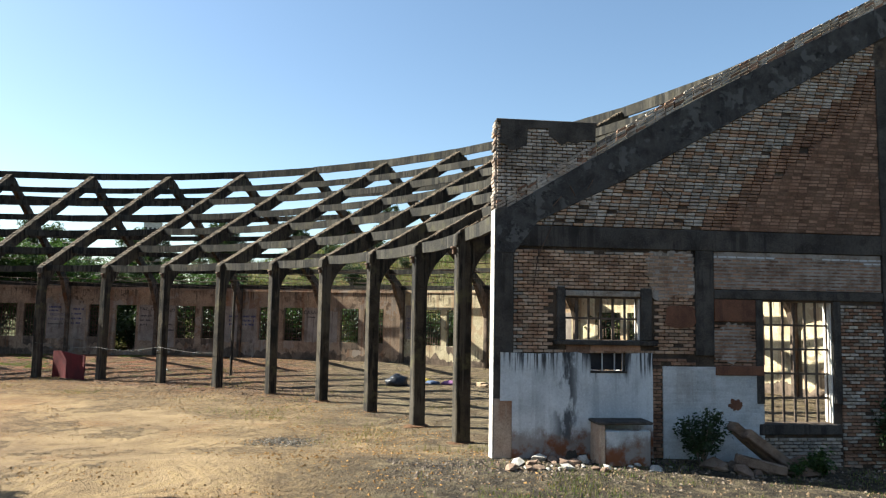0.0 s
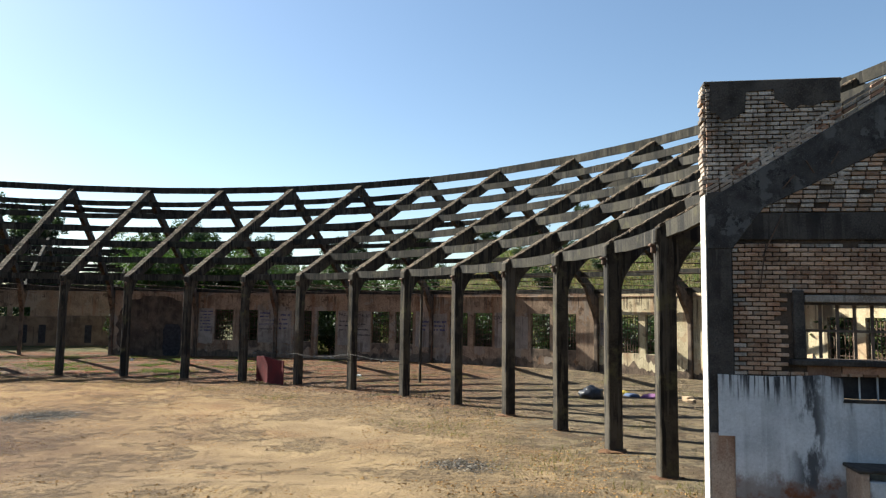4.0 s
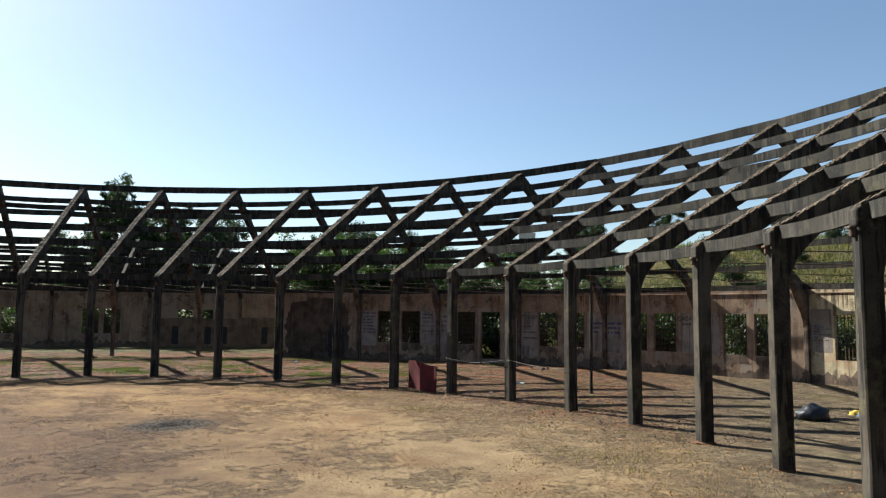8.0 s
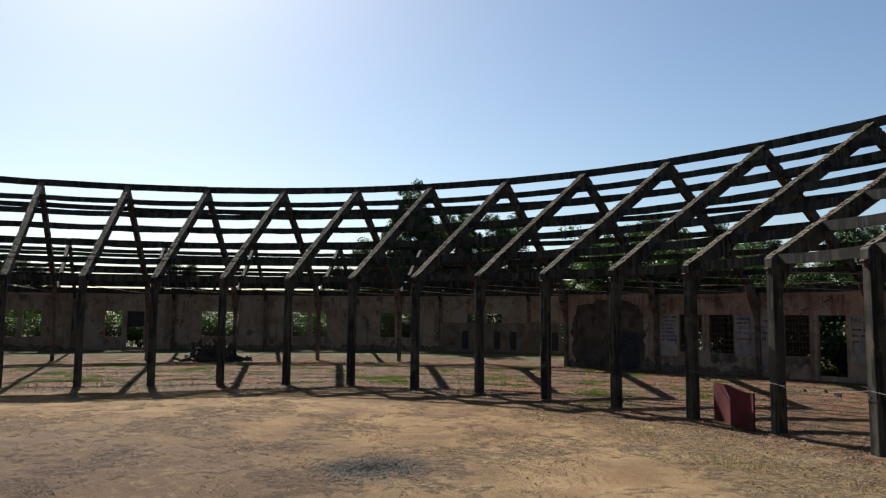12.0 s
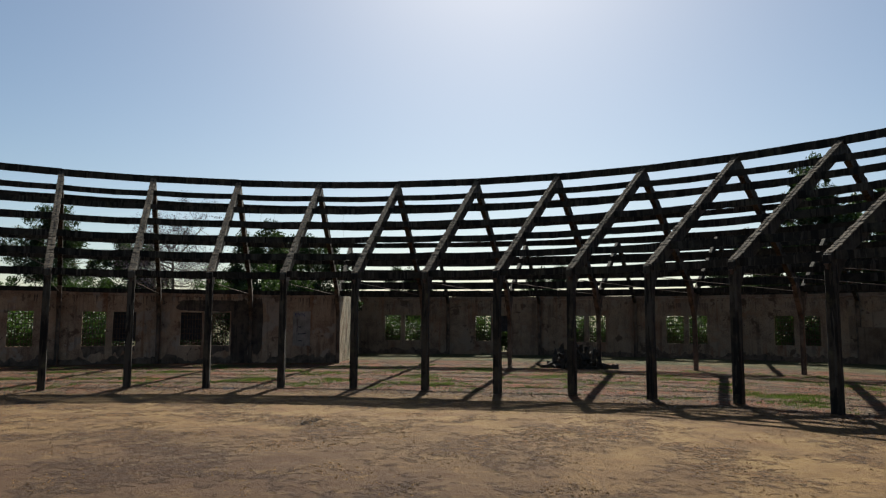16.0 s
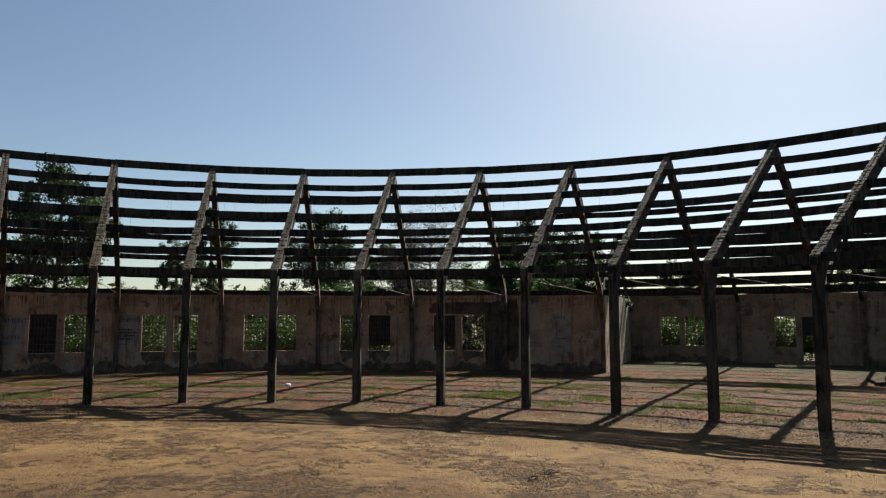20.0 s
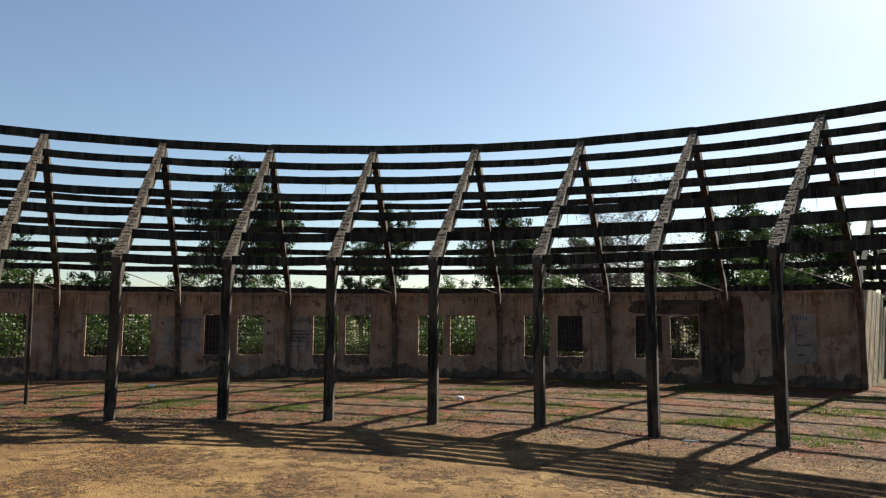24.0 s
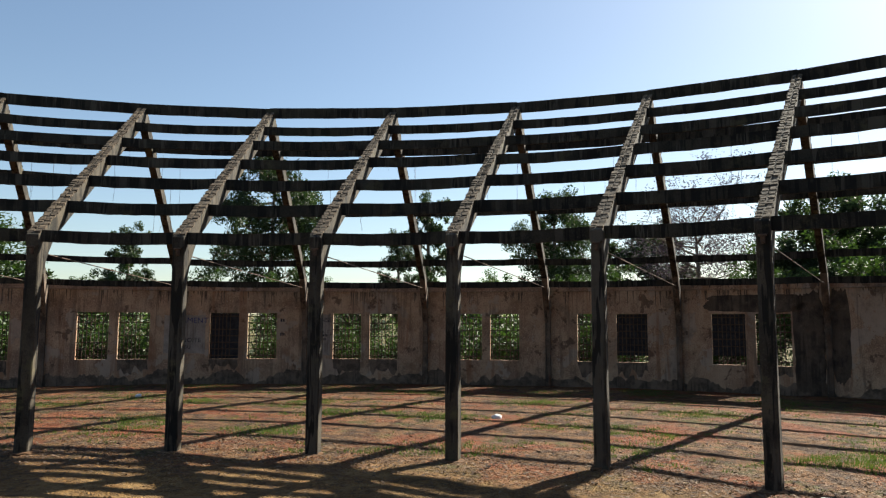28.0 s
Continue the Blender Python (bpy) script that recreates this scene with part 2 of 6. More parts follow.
def ground_material():
    m = surface("sandy yard", (0.105, 0.043, 0.010), (0.173, 0.088, 0.026), 3.0, 0.97, None, 0, 0, 0, grain=0.35)
    t = m.node_tree
    b = t.nodes["Principled BSDF"]
    n, ln = t.nodes.new, t.links.new
    base = b.inputs["Base Color"].links[0].from_socket
    geo = n("ShaderNodeNewGeometry")
    sep = n("ShaderNodeSeparateXYZ")
    ln(geo.outputs["Position"], sep.inputs[0])

    def calc(op, a, c=0.0):
        q = n("ShaderNodeMath")
        q.operation = op
        for i, x in enumerate((a, c)):
            if isinstance(x, (int, float)):
                q.inputs[i].default_value = x
            else:
                ln(x, q.inputs[i])
        return q.outputs[0]

    def noi(scale, detail=6.0, r=0.65):
        q = n("ShaderNodeTexNoise")
        q.inputs["Scale"].default_value, q.inputs["Detail"].default_value, q.inputs["Roughness"].default_value = scale, detail, r
        ln(geo.outputs["Position"], q.inputs["Vector"])
        return q.outputs["Fac"]

    def step(f, a, c):
        q = n("ShaderNodeMapRange")
        q.interpolation_type = "SMOOTHSTEP"
        q.inputs["From Min"].default_value, q.inputs["From Max"].default_value = a, c
        ln(f, q.inputs["Value"])
        return q.outputs["Result"]

    def blend(a, c, f):
        q = n("ShaderNodeMix")
        q.data_type = "RGBA"
        for i, x in ((6, a), (7, c)):
            if isinstance(x, tuple):
                q.inputs[i].default_value = (*x, 1)
            else:
                ln(x, q.inputs[i])
        ln(f, q.inputs[0])
        return q.outputs[2]

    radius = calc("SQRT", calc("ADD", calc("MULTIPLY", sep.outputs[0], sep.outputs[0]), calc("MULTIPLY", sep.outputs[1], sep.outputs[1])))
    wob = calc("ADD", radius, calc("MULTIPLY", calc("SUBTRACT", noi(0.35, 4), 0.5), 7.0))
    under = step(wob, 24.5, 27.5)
    # beige sand towards the gable, orange earth in the middle of the yard
    east = step(calc("ADD", sep.outputs[0], calc("MULTIPLY", calc("SUBTRACT", noi(0.2, 5), 0.5), 12.0)), 1.0, 19.0)
    wide = noi(0.13, 4, 0.55)
    orange = blend((0.122, 0.062, 0.018), (0.230, 0.138, 0.048), step(noi(0.4, 6, 0.65), 0.34, 0.66))
    beige = blend((0.158, 0.107, 0.054), (0.245, 0.172, 0.092), step(noi(0.4, 6, 0.65), 0.34, 0.66))
    col = blend(orange, beige, calc("MULTIPLY", east, 0.9))
    col = blend(col, (0.152, 0.063, 0.018), calc("MULTIPLY", step(noi(0.3, 6, 0.65), 0.52, 0.68), 0.4))
    # bands of wheel tracks that wander round the yard
    bent = calc("ADD", radius, calc("MULTIPLY", noi(0.11, 2), 9.0))
    band = step(noi(0.16, 2), 0.46, 0.56)
    fine_ring = calc("SINE", calc("MULTIPLY", calc("ADD", bent, calc("MULTIPLY", noi(0.9, 5), 0.3)), 21.0))
    track = calc("MULTIPLY", calc("MULTIPLY", step(fine_ring, 0.1, 0.8), band), step(noi(0.8, 4), 0.4, 0.56))
    groove = calc("MULTIPLY", calc("MULTIPLY", step(fine_ring, -0.4, -0.9), band), step(noi(1.1, 4), 0.42, 0.56))
    col = blend(col, blend((0.221, 0.121, 0.040), (0.232, 0.159, 0.068), east), calc("MULTIPLY", track, 0.4))
    col = blend(col, blend((0.068, 0.029, 0.010), (0.089, 0.056, 0.022), east), calc("MULTIPLY", groove, 0.5))
    # darker, crumbly places
    rough_place = step(calc("ADD", noi(0.24, 5, 0.6), calc("MULTIPLY", calc("SUBTRACT", noi(2.2, 6, 0.75), 0.5), 0.75)), 0.51, 0.6)
    rim = calc("MULTIPLY", step(wob, 20.5, 23.5), step(noi(1.4, 6, 0.7), 0.42, 0.56))
    rough_place = calc("MAXIMUM", rough_place, calc("MULTIPLY", rim, 0.8))
    grit = noi(11.0, 4.0, 0.7)
    clod = noi(4.2, 5.0, 0.7)
    # mottled earth colour, with the shade between clods painted into its darks
    crumb = blend(blend((0.044, 0.020, 0.006), (0.094, 0.061, 0.030), east), blend((0.190, 0.090, 0.020), (0.205, 0.140, 0.070), east), step(clod, 0.58, 0.42))
    col = blend(col, crumb, calc("MULTIPLY", rough_place, 0.85))
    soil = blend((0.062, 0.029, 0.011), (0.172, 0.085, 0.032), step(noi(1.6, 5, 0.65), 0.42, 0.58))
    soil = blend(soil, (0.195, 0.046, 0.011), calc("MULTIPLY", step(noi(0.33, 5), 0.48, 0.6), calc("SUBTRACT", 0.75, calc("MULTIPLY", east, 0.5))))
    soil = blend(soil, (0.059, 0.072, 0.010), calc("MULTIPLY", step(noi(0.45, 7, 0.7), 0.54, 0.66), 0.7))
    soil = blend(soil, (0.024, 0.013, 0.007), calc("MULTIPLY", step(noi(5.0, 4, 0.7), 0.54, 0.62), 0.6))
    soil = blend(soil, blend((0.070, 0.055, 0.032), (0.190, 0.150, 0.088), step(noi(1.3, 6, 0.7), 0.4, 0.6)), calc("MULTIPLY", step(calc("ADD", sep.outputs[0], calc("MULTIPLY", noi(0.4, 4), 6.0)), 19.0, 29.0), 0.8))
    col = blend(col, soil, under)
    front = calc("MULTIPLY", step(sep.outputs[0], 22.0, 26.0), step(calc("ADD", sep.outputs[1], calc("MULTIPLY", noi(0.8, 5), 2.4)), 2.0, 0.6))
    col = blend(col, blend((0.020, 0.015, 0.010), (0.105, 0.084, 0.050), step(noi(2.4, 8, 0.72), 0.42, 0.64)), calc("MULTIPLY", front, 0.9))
    far = step(radius, 56.0, 62.0)
    col = blend(col, blend((0.048, 0.055, 0.013), (0.132, 0.100, 0.032), step(noi(0.3, 8, 0.75), 0.4, 0.62)), far)
    # sand grains, and dark crumbs with the clods' small shadows painted in
    col = blend(col, (0.032, 0.016, 0.006), calc("MULTIPLY", step(noi(17.0, 4, 0.7), 0.56, 0.63), 0.6))
    col = blend(col, (0.290, 0.195, 0.090), calc("MULTIPLY", step(noi(14.0, 4, 0.7), 0.6, 0.67), calc("SUBTRACT", 0.4, calc("MULTIPLY", under, 0.3))))
    # ground turns darker brown, in patches, near the middle of the yard
    from_mid = calc("SQRT", calc("ADD", calc("POWER", calc("SUBTRACT", sep.outputs[0], 2.0), 2.0), calc("POWER", calc("SUBTRACT", sep.outputs[1], 0.5), 2.0)))
    from_mid = calc("ADD", from_mid, calc("MULTIPLY", calc("SUBTRACT", noi(0.3, 5), 0.5), 9.0))
    col = blend(col, (0.054, 0.022, 0.007), calc("MULTIPLY", calc("MULTIPLY", step(from_mid, 18.0, 6.0), step(noi(1.9, 7, 0.75), 0.73, 0.5)), 0.85))
    # two burnt places
    for bx, by, br in ((5.7, 11.7, 1.9), (22.4, 4.9, 1.15)):
        d = calc("SQRT", calc("ADD", calc("POWER", calc("SUBTRACT", sep.outputs[0], bx), 2.0), calc("POWER", calc("SUBTRACT", sep.outputs[1], by), 2.0)))
        d = calc("ADD", d, calc("MULTIPLY", calc("SUBTRACT", noi(3.4, 10, 0.85), 0.5), 5.0))
        col = blend(col, (0.021, 0.017, 0.012), calc("MULTIPLY", step(d, br, br * 0.45), 0.85))
    ln(col, b.inputs["Base Color"])
    bp = n("ShaderNodeBump")
    bp.inputs["Strength"].default_value, bp.inputs["Distance"].default_value = 1.0, 0.13
    ln(calc("ADD", calc("MULTIPLY", rough_place, calc("ADD", grit, clod)), calc("ADD", calc("ADD", calc("MULTIPLY", grit, 0.6), calc("MULTIPLY", noi(24.0, 3.0, 0.6), 0.35)), calc("MULTIPLY", track, 0.06))), bp.inputs["Height"])
    ln(bp.outputs["Normal"], b.inputs["Normal"])
    return m


earth = ground_material()


# ---- plan: a ring of bays round the yard ----
BAY = 8.368                       # degrees from frame to frame
R_IN, R_TOP, R_OUT, R_BACK = 27.41, 40.07, 53.3, 73.0
Z_EAVE, Z_RIDGE, Z_WALL = 6.18, 13.5, 5.95
SLOPE = (Z_RIDGE - Z_EAVE) / (R_TOP - R_IN)
LAST = 29
rng = random.Random(5)
GROUND_K = ((-8, 0.3), (-3, 0.6), (0, 0.85), (1, 0.45), (2, 0.28), (4, 0.18), (6, 0.09), (10, 0.0), (14, 0.0), (17, -0.28), (20, -0.23), (23, -0.13), (26, -0.05), (35, 0.0))


def curve_at(table, x):
    return float(np.interp(x, [a for a, _ in table], [b for _, b in table]))


def smooth(a, b, x):
    u = min(1.0, max(0.0, (x - a) / (b - a)))
    return u * u * (3 - 2 * u)


def ground_z(x, y):
    r = math.hypot(x, y)
    k = math.degrees(math.atan2(y, x)) / BAY
    if k < -8:
        k += 360 / BAY
    h = curve_at(GROUND_K, k) * smooth(3, 22, r)
    out = smooth(R_IN + 2, R_OUT - 4, r)
    h = h * (1 - out) - 0.32 * out
    if k < 12 or k > 40:
        h += (smooth(56.5, 82, r) * 11.5 + 0.5 * smooth(60, 61, r) + 0.5 * smooth(66, 67, r)) * smooth(12.0, 9.0, k if k < 20 else 0)
    h += smooth(300, 2500, r) * 25
    if r < 90:
        h += 0.05 * (noise.noise(Vector((x * 0.35, y * 0.35, 3))) + 0.5 * noise.noise(Vector((x * 1.3, y * 1.3, 7))))
    if r < 31:
        lumpy = 0.12 + 0.6 * smooth(-0.15, 0.35, noise.noise(Vector((x * 0.3, y * 0.3, 21))))
        h += lumpy * (0.022 * noise.noise(Vector((x * 2.1, y * 2.1, 1))) + 0.012 * noise.noise(Vector((x * 5, y * 5, 2))))
        rut = math.sin((r + 5 * noise.noise(Vector((x * 0.08, y * 0.08, 0)))) * 4.4)
        h -= 0.035 * max(0.0, rut - 0.55) * smooth(0.0, 0.4, noise.noise(Vector((x * 0.25, y * 0.25, 9))) + 0.2)
    return h


def polar(k, r, z=0.0):
    a = radians(k * BAY)
    return Vector((r * math.cos(a), r * math.sin(a), z))


def turn(k):
    return Matrix.Rotation(radians(k * BAY), 4, "Z")


def part(name, bm, material, parent=None, label=""):
    me = bpy.data.meshes.new(name)
    if isinstance(bm, bmesh.types.BMesh):
        bmesh.ops.recalc_face_normals(bm, faces=bm.faces)
        bm.to_mesh(me)
        bm.free()
    else:
        me.from_pydata(*bm)
    me.materials.append(material)
    ob = new(name, me)
    ob.parent = parent
    return tagged(ob, label)


def again(name, me, parent, m):
    ob = new(name, me)
    ob.parent = parent
    ob.matrix_local = m
    return ob


def thing(name, m, label="", category="", group="", kind=""):
    ob = new(name)
    ob.matrix_world = m
    return tagged(ob, label, category, group, kind)


def add_box(bm, lo, hi, bevel=0.0):
    c = [(a + b) / 2 for a, b in zip(lo, hi)]
    g = bmesh.ops.create_cube(bm, size=1.0, matrix=Matrix.Translation(c) @ Matrix.Diagonal((*[b - a for a, b in zip(lo, hi)], 1)))
    if bevel:
        edges = {e for v in g["verts"] for e in v.link_edges}
        bmesh.ops.bevel(bm, geom=list(edges), offset=bevel, segments=1, affect="EDGES")
    return g["verts"]


def box(lo, hi, bevel=0.0):
    bm = bmesh.new()
    add_box(bm, lo, hi, bevel)
    return bm


def prism(outline, y0, y1, bevel=0.0, rough=0.0, seed=0):
    """A plate with an outline in x and z, from y0 to y1."""
    bm = bmesh.new()
    vs = [bm.verts.new((x, y0, z)) for x, z in outline]
    f = bm.faces.new(vs)
    g = bmesh.ops.extrude_face_region(bm, geom=[f])
    bmesh.ops.translate(bm, verts=[v for v in g["geom"] if isinstance(v, bmesh.types.BMVert)], vec=(0, y1 - y0, 0))
    if bevel:
        bmesh.ops.bevel(bm, geom=bm.edges[:], offset=bevel, segments=1, affect="EDGES")
    if rough:
        for v in bm.verts:
            v.co += noise.noise_vector(v.co * 1.7 + Vector((seed, 0, 0))) * rough
    return bm


def tube(bm, pts, radii, sides=7):
    rings = []
    for i, p in enumerate(pts):
        d = (pts[min(i + 1, len(pts) - 1)] - pts[max(i - 1, 0)]).normalized()
        q = d.to_track_quat("Z", "Y")
        rings.append([bm.verts.new(p + q @ Vector((math.cos(2 * math.pi * j / sides) * radii[i], math.sin(2 * math.pi * j / sides) * radii[i], 0))) for j in range(sides)])
    for a, b in zip(rings, rings[1:]):
        for j in range(sides):
            bm.faces.new((a[j], a[(j + 1) % sides], b[(j + 1) % sides], b[j]))


# ---- ground ----
def build_ground():
    radii = [0.0] + [0.5 + 0.22 * i for i in range(136)] + [30.6 + 0.6 * i for i in range(46)] + [59, 60, 61, 62, 64, 66, 67, 69, 72, 75, 78, 82, 90, 110, 150, 220, 350, 600, 1100, 2000, 3500]
    n = 576
    verts, faces = [(0, 0, ground_z(0.001, 0))], []
    for r in radii[1:]:
        for i in range(n):
            a = 2 * math.pi * i / n
            x, y = r * math.cos(a), r * math.sin(a)
            verts.append((x, y, ground_z(x, y)))
    for i in range(n):
        faces.append((0, 1 + i, 1 + (i + 1) % n))
    for j in range(len(radii) - 2):
        for i in range(n):
            a, b = 1 + j * n + i, 1 + j * n + (i + 1) % n
            faces.append((a, a + n, b + n, b))
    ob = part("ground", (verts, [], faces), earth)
    for p in ob.data.polygons:
        p.use_smooth = True
    tagged(ob, "sandy earth yard with tyre tracks, leaf litter and grass patches", "ground", kind="structure")


build_ground()


# ---- the concrete frames ----
def build_frame():
    base = thing("concrete_frame", Matrix.Identity(4), "dark weathered concrete roof frame with post, haunches and two bare rafters", "concrete frame", "concrete frames of the roundhouse")
    dx = R_IN
    x = lambda r: r - dx
    top = lambda r: Z_EAVE + (r - R_IN) * SLOPE if r <= R_TOP else Z_RIDGE - (r - R_TOP) * SLOPE
    part("post", prism([(-0.25, -1.2), (0.17, -1.2), (0.165, 1.2), (0.15, 2.5), (0.16, 4.3), (0.17, Z_EAVE - 0.3), (-0.25, Z_EAVE - 0.42), (-0.26, 3.0), (-0.24, 1.4)], -0.175, 0.175, 0.03, 0.03), concrete, base)
    part("haunch", prism([(0.15, 4.6), (0.2, 4.9), (0.28, 5.14), (0.42, 5.4), (0.64, 5.66), (0.95, 5.95), (1.5, 6.4), (1.5, 6.6), (0.15, 5.85)], -0.165, 0.165, 0.025, 0.02, 2), concrete, base)
    d = 0.72
    part("rafter", prism([(-0.3, top(R_IN - 0.3)), (-0.3, top(R_IN) - 0.5), (0.3, top(R_IN) - 0.55), (x(R_TOP), Z_RIDGE - d), (x(R_TOP), Z_RIDGE)], -0.17, 0.17, 0.025, 0.03, 4), concrete, base, "inner rafter with crumbling mortar on its upper edge")
    part("outer_rafter", prism([(x(R_TOP) + 0.004, Z_RIDGE), (x(R_TOP) + 0.004, Z_RIDGE - d), (x(R_OUT) - 1.6, top(R_OUT - 1.6) - 0.7), (x(R_OUT) + 0.2, top(R_OUT) - 0.55), (x(R_OUT) + 0.2, top(R_OUT))], -0.17, 0.17, 0.025, 0.03, 6), concrete, base)
    part("outer_post", prism([(x(R_OUT) - 0.18, -1.2), (x(R_OUT) + 0.2, -1.2), (x(R_OUT) + 0.2, top(R_OUT) - 0.5), (x(R_OUT) - 0.18, top(R_OUT) - 0.4)], -0.165, 0.165, 0.03, 0.03, 8), pilaster, base, "plastered post stained by soot and rain")
    part("outer_haunch", prism([(x(R_OUT) - 0.2, 3.6), (x(R_OUT) - 0.5, 4.3), (x(R_OUT) - 1.1, 5.0), (x(R_OUT) - 2.0, 6.35), (x(R_OUT) - 1.5, 6.4), (x(R_OUT) - 0.2, 5.5)], -0.17, 0.17, 0.03, 0.03, 9), pilaster, base)
    # crumbling mortar bed of the lost tiles along the upper edges
    for name, r0, r1 in (("mortar_crust", R_IN - 0.2, R_TOP - 0.1), ("mortar_crust", R_TOP + 0.1, R_OUT)):
        v, f = [], []
        r = r0
        while r < r1:
            l, h, w = rng.uniform(0.05, 0.11), rng.uniform(0.005, 0.06), rng.uniform(0.1, 0.17)
            for y in (-0.1, 0.1):
                q = len(v)
                yo, hh = y + rng.uniform(-0.02, 0.02), h * rng.uniform(0.5, 1.2)
                v += [(x(r + a), yo + b * w * 0.5, top(r + a) - 0.03 + c * (0.03 + hh)) for c in (0, 1) for a, b in ((0, -1), (l, -1), (l, 1), (0, 1))]
                f += [(q + 4, q + 5, q + 6, q + 7)] + [(q + j, q + (j + 1) % 4, q + 4 + (j + 1) % 4, q + 4 + j) for j in range(4)]
            r += l * 0.95
        tagged(part(name, (v, [], f), crust, base, "crumbling mortar and tile remains"), kind="stuff")
    bm = box((-0.36, -0.05, Z_EAVE - 0.72), (-0.245, 0.05, Z_EAVE - 0.5), 0.02)
    add_box(bm, (-0.4, -0.1, Z_EAVE - 0.56), (-0.33, 0.1, Z_EAVE - 0.5), 0.015)
    part("bracket", bm, iron, base, "rusty iron cable bracket")
    bm = bmesh.new()
    bmesh.ops.create_cone(bm, cap_ends=True, segments=6, radius1=0.018, radius2=0.018, depth=1.0)
    rod = part("tie_rod", bm, iron, base, "thin rusty iron tie rod")
    a, b = Vector((0.25, 0, 5.55)), Vector((x(R_OUT) - 0.25, 0, 5.75))
    rod.matrix_local = Matrix.Translation((a + b) / 2) @ (b - a).to_track_quat("Z", "Y").to_matrix().to_4x4() @ Matrix.Diagonal((1, 1, (b - a).length, 1))
    return base


frame_thing = build_frame()
frame_thing.matrix_world = turn(1) @ pose(R_IN, 0, 0)
for k in range(2, LAST):
    copy_thing(frame_thing, turn(k) @ pose(R_IN, 0, 0))

# ---- purlins between the frames ----
PURLINS = [R_IN + i * (R_TOP - R_IN) / 6 for i in range(7)] + [R_TOP + (i + 1) * 2.11 for i in range(6)]


def purlin_mesh(r, seed):
    half = r * math.sin(radians(BAY / 2)) - (0.15 if abs(r - R_TOP) > 0.1 else -0.01)
    deep = 0.34 if r < R_IN + 0.1 else 0.48 if abs(r - R_TOP) < 0.1 else 0.37
    bm = bmesh.new()
    n = 10
    rows = []
    rr = random.Random(seed)
    for i in range(n + 1):
        y = -half + 2 * half * i / n
        sag = -(0.05 if abs(r - R_TOP) > 0.1 else 0.01) * (1 - (y / half) ** 2)
        up, dn = rr.uniform(-0.006, 0.006), rr.uniform(-0.012, 0.012)
        rows.append([bm.verts.new((px, y, pz + sag)) for px, pz in ((-0.055, up), (0.055, up), (0.05, -deep + dn), (-0.05, -deep + dn))])
    for a, b in zip(rows, rows[1:]):
        for j in range(4):
            bm.faces.new((a[j], a[(j + 1) % 4], b[(j + 1) % 4], b[j]))
    bm.faces.new(rows[0])
    bm.faces.new(rows[-1][::-1])
    bmesh.ops.recalc_face_normals(bm, faces=bm.faces)
    me = bpy.data.meshes.new("purlin")
    bm.to_mesh(me)
    bm.free()
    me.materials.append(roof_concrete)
    return me


purlin_meshes = [[purlin_mesh(r, 10 * i + j) for j in range(3)] for i, r in enumerate(PURLINS)]
for k in range(0, LAST - 1):
    bay = thing("roof_bay", turn(k + 0.5), "bare concrete purlins spanning one roof bay, black with rain stains", "roof bay", "roof bays of the roundhouse")
    for i, r in enumerate(PURLINS):
        z = Z_EAVE + (r - R_IN) * SLOPE if r <= R_TOP + 0.01 else Z_RIDGE - (r - R_TOP) * SLOPE
        again("eave_beam" if i == 0 else "ridge_beam" if i == 6 else "purlin", purlin_meshes[i][rng.randrange(3)], bay, pose(r * math.cos(radians(BAY / 2)), 0, z + (0.2 + rng.uniform(-0.02, 0.02) if i == 6 else -0.02 + rng.uniform(-0.04, 0.03)), 0, 0, rng.uniform(-0.2, 0.2)))


# ---- the outer wall ----
def panel(xs, zs, gaps, y0, y1, ragged=0.0, seed=0):
    """A wall with openings: xs and zs are its cuts, gaps the set of open cells. The top edge may be ragged."""
    bm = bmesh.new()
    rr = random.Random(seed)
    lift = [rr.uniform(-ragged, ragged) for _ in xs]
    front = [[bm.verts.new((x, y0, z + (lift[i] if j == len(zs) - 1 else 0))) for j, z in enumerate(zs)] for i, x in enumerate(xs)]
    back = [[bm.verts.new((x, y1, z + (lift[i] if j == len(zs) - 1 else 0))) for j, z in enumerate(zs)] for i, x in enumerate(xs)]
    nx, nz = len(xs) - 1, len(zs) - 1
    solid = lambda i, j: 0 <= i < nx and 0 <= j < nz and (i, j) not in gaps
    for i in range(nx):
        for j in range(nz):
            if not solid(i, j):
                continue
            bm.faces.new((front[i][j], front[i + 1][j], front[i + 1][j + 1], front[i][j + 1]))
            bm.faces.new((back[i][j], back[i][j + 1], back[i + 1][j + 1], back[i + 1][j]))
            for di, dj, a, b in ((-1, 0, (i, j), (i, j + 1)), (1, 0, (i + 1, j), (i + 1, j + 1)), (0, -1, (i, j), (i + 1, j)), (0, 1, (i, j + 1), (i + 1, j + 1))):
                if not solid(i + di, j + dj):
                    bm.faces.new((front[a[0]][a[1]], front[b[0]][b[1]], back[b[0]][b[1]], back[a[0]][a[1]]))
    return bm


def bar_mesh(name, sx, sy, sz, paint=None):
    me = bpy.data.meshes.new(name)
    bm = box((-sx / 2, -sy / 2, -sz / 2), (sx / 2, sy / 2, sz / 2))
    bm.to_mesh(me)
    bm.free()
    me.materials.append(paint or iron)
    return me


WIN_W, WIN_LO, WIN_HI = 1.82, 1.25, 4.15
upright_mesh, cross_mesh = bar_mesh("bar", 0.05, 0.042, WIN_HI - WIN_LO), bar_mesh("bar", WIN_W, 0.03, 0.055)


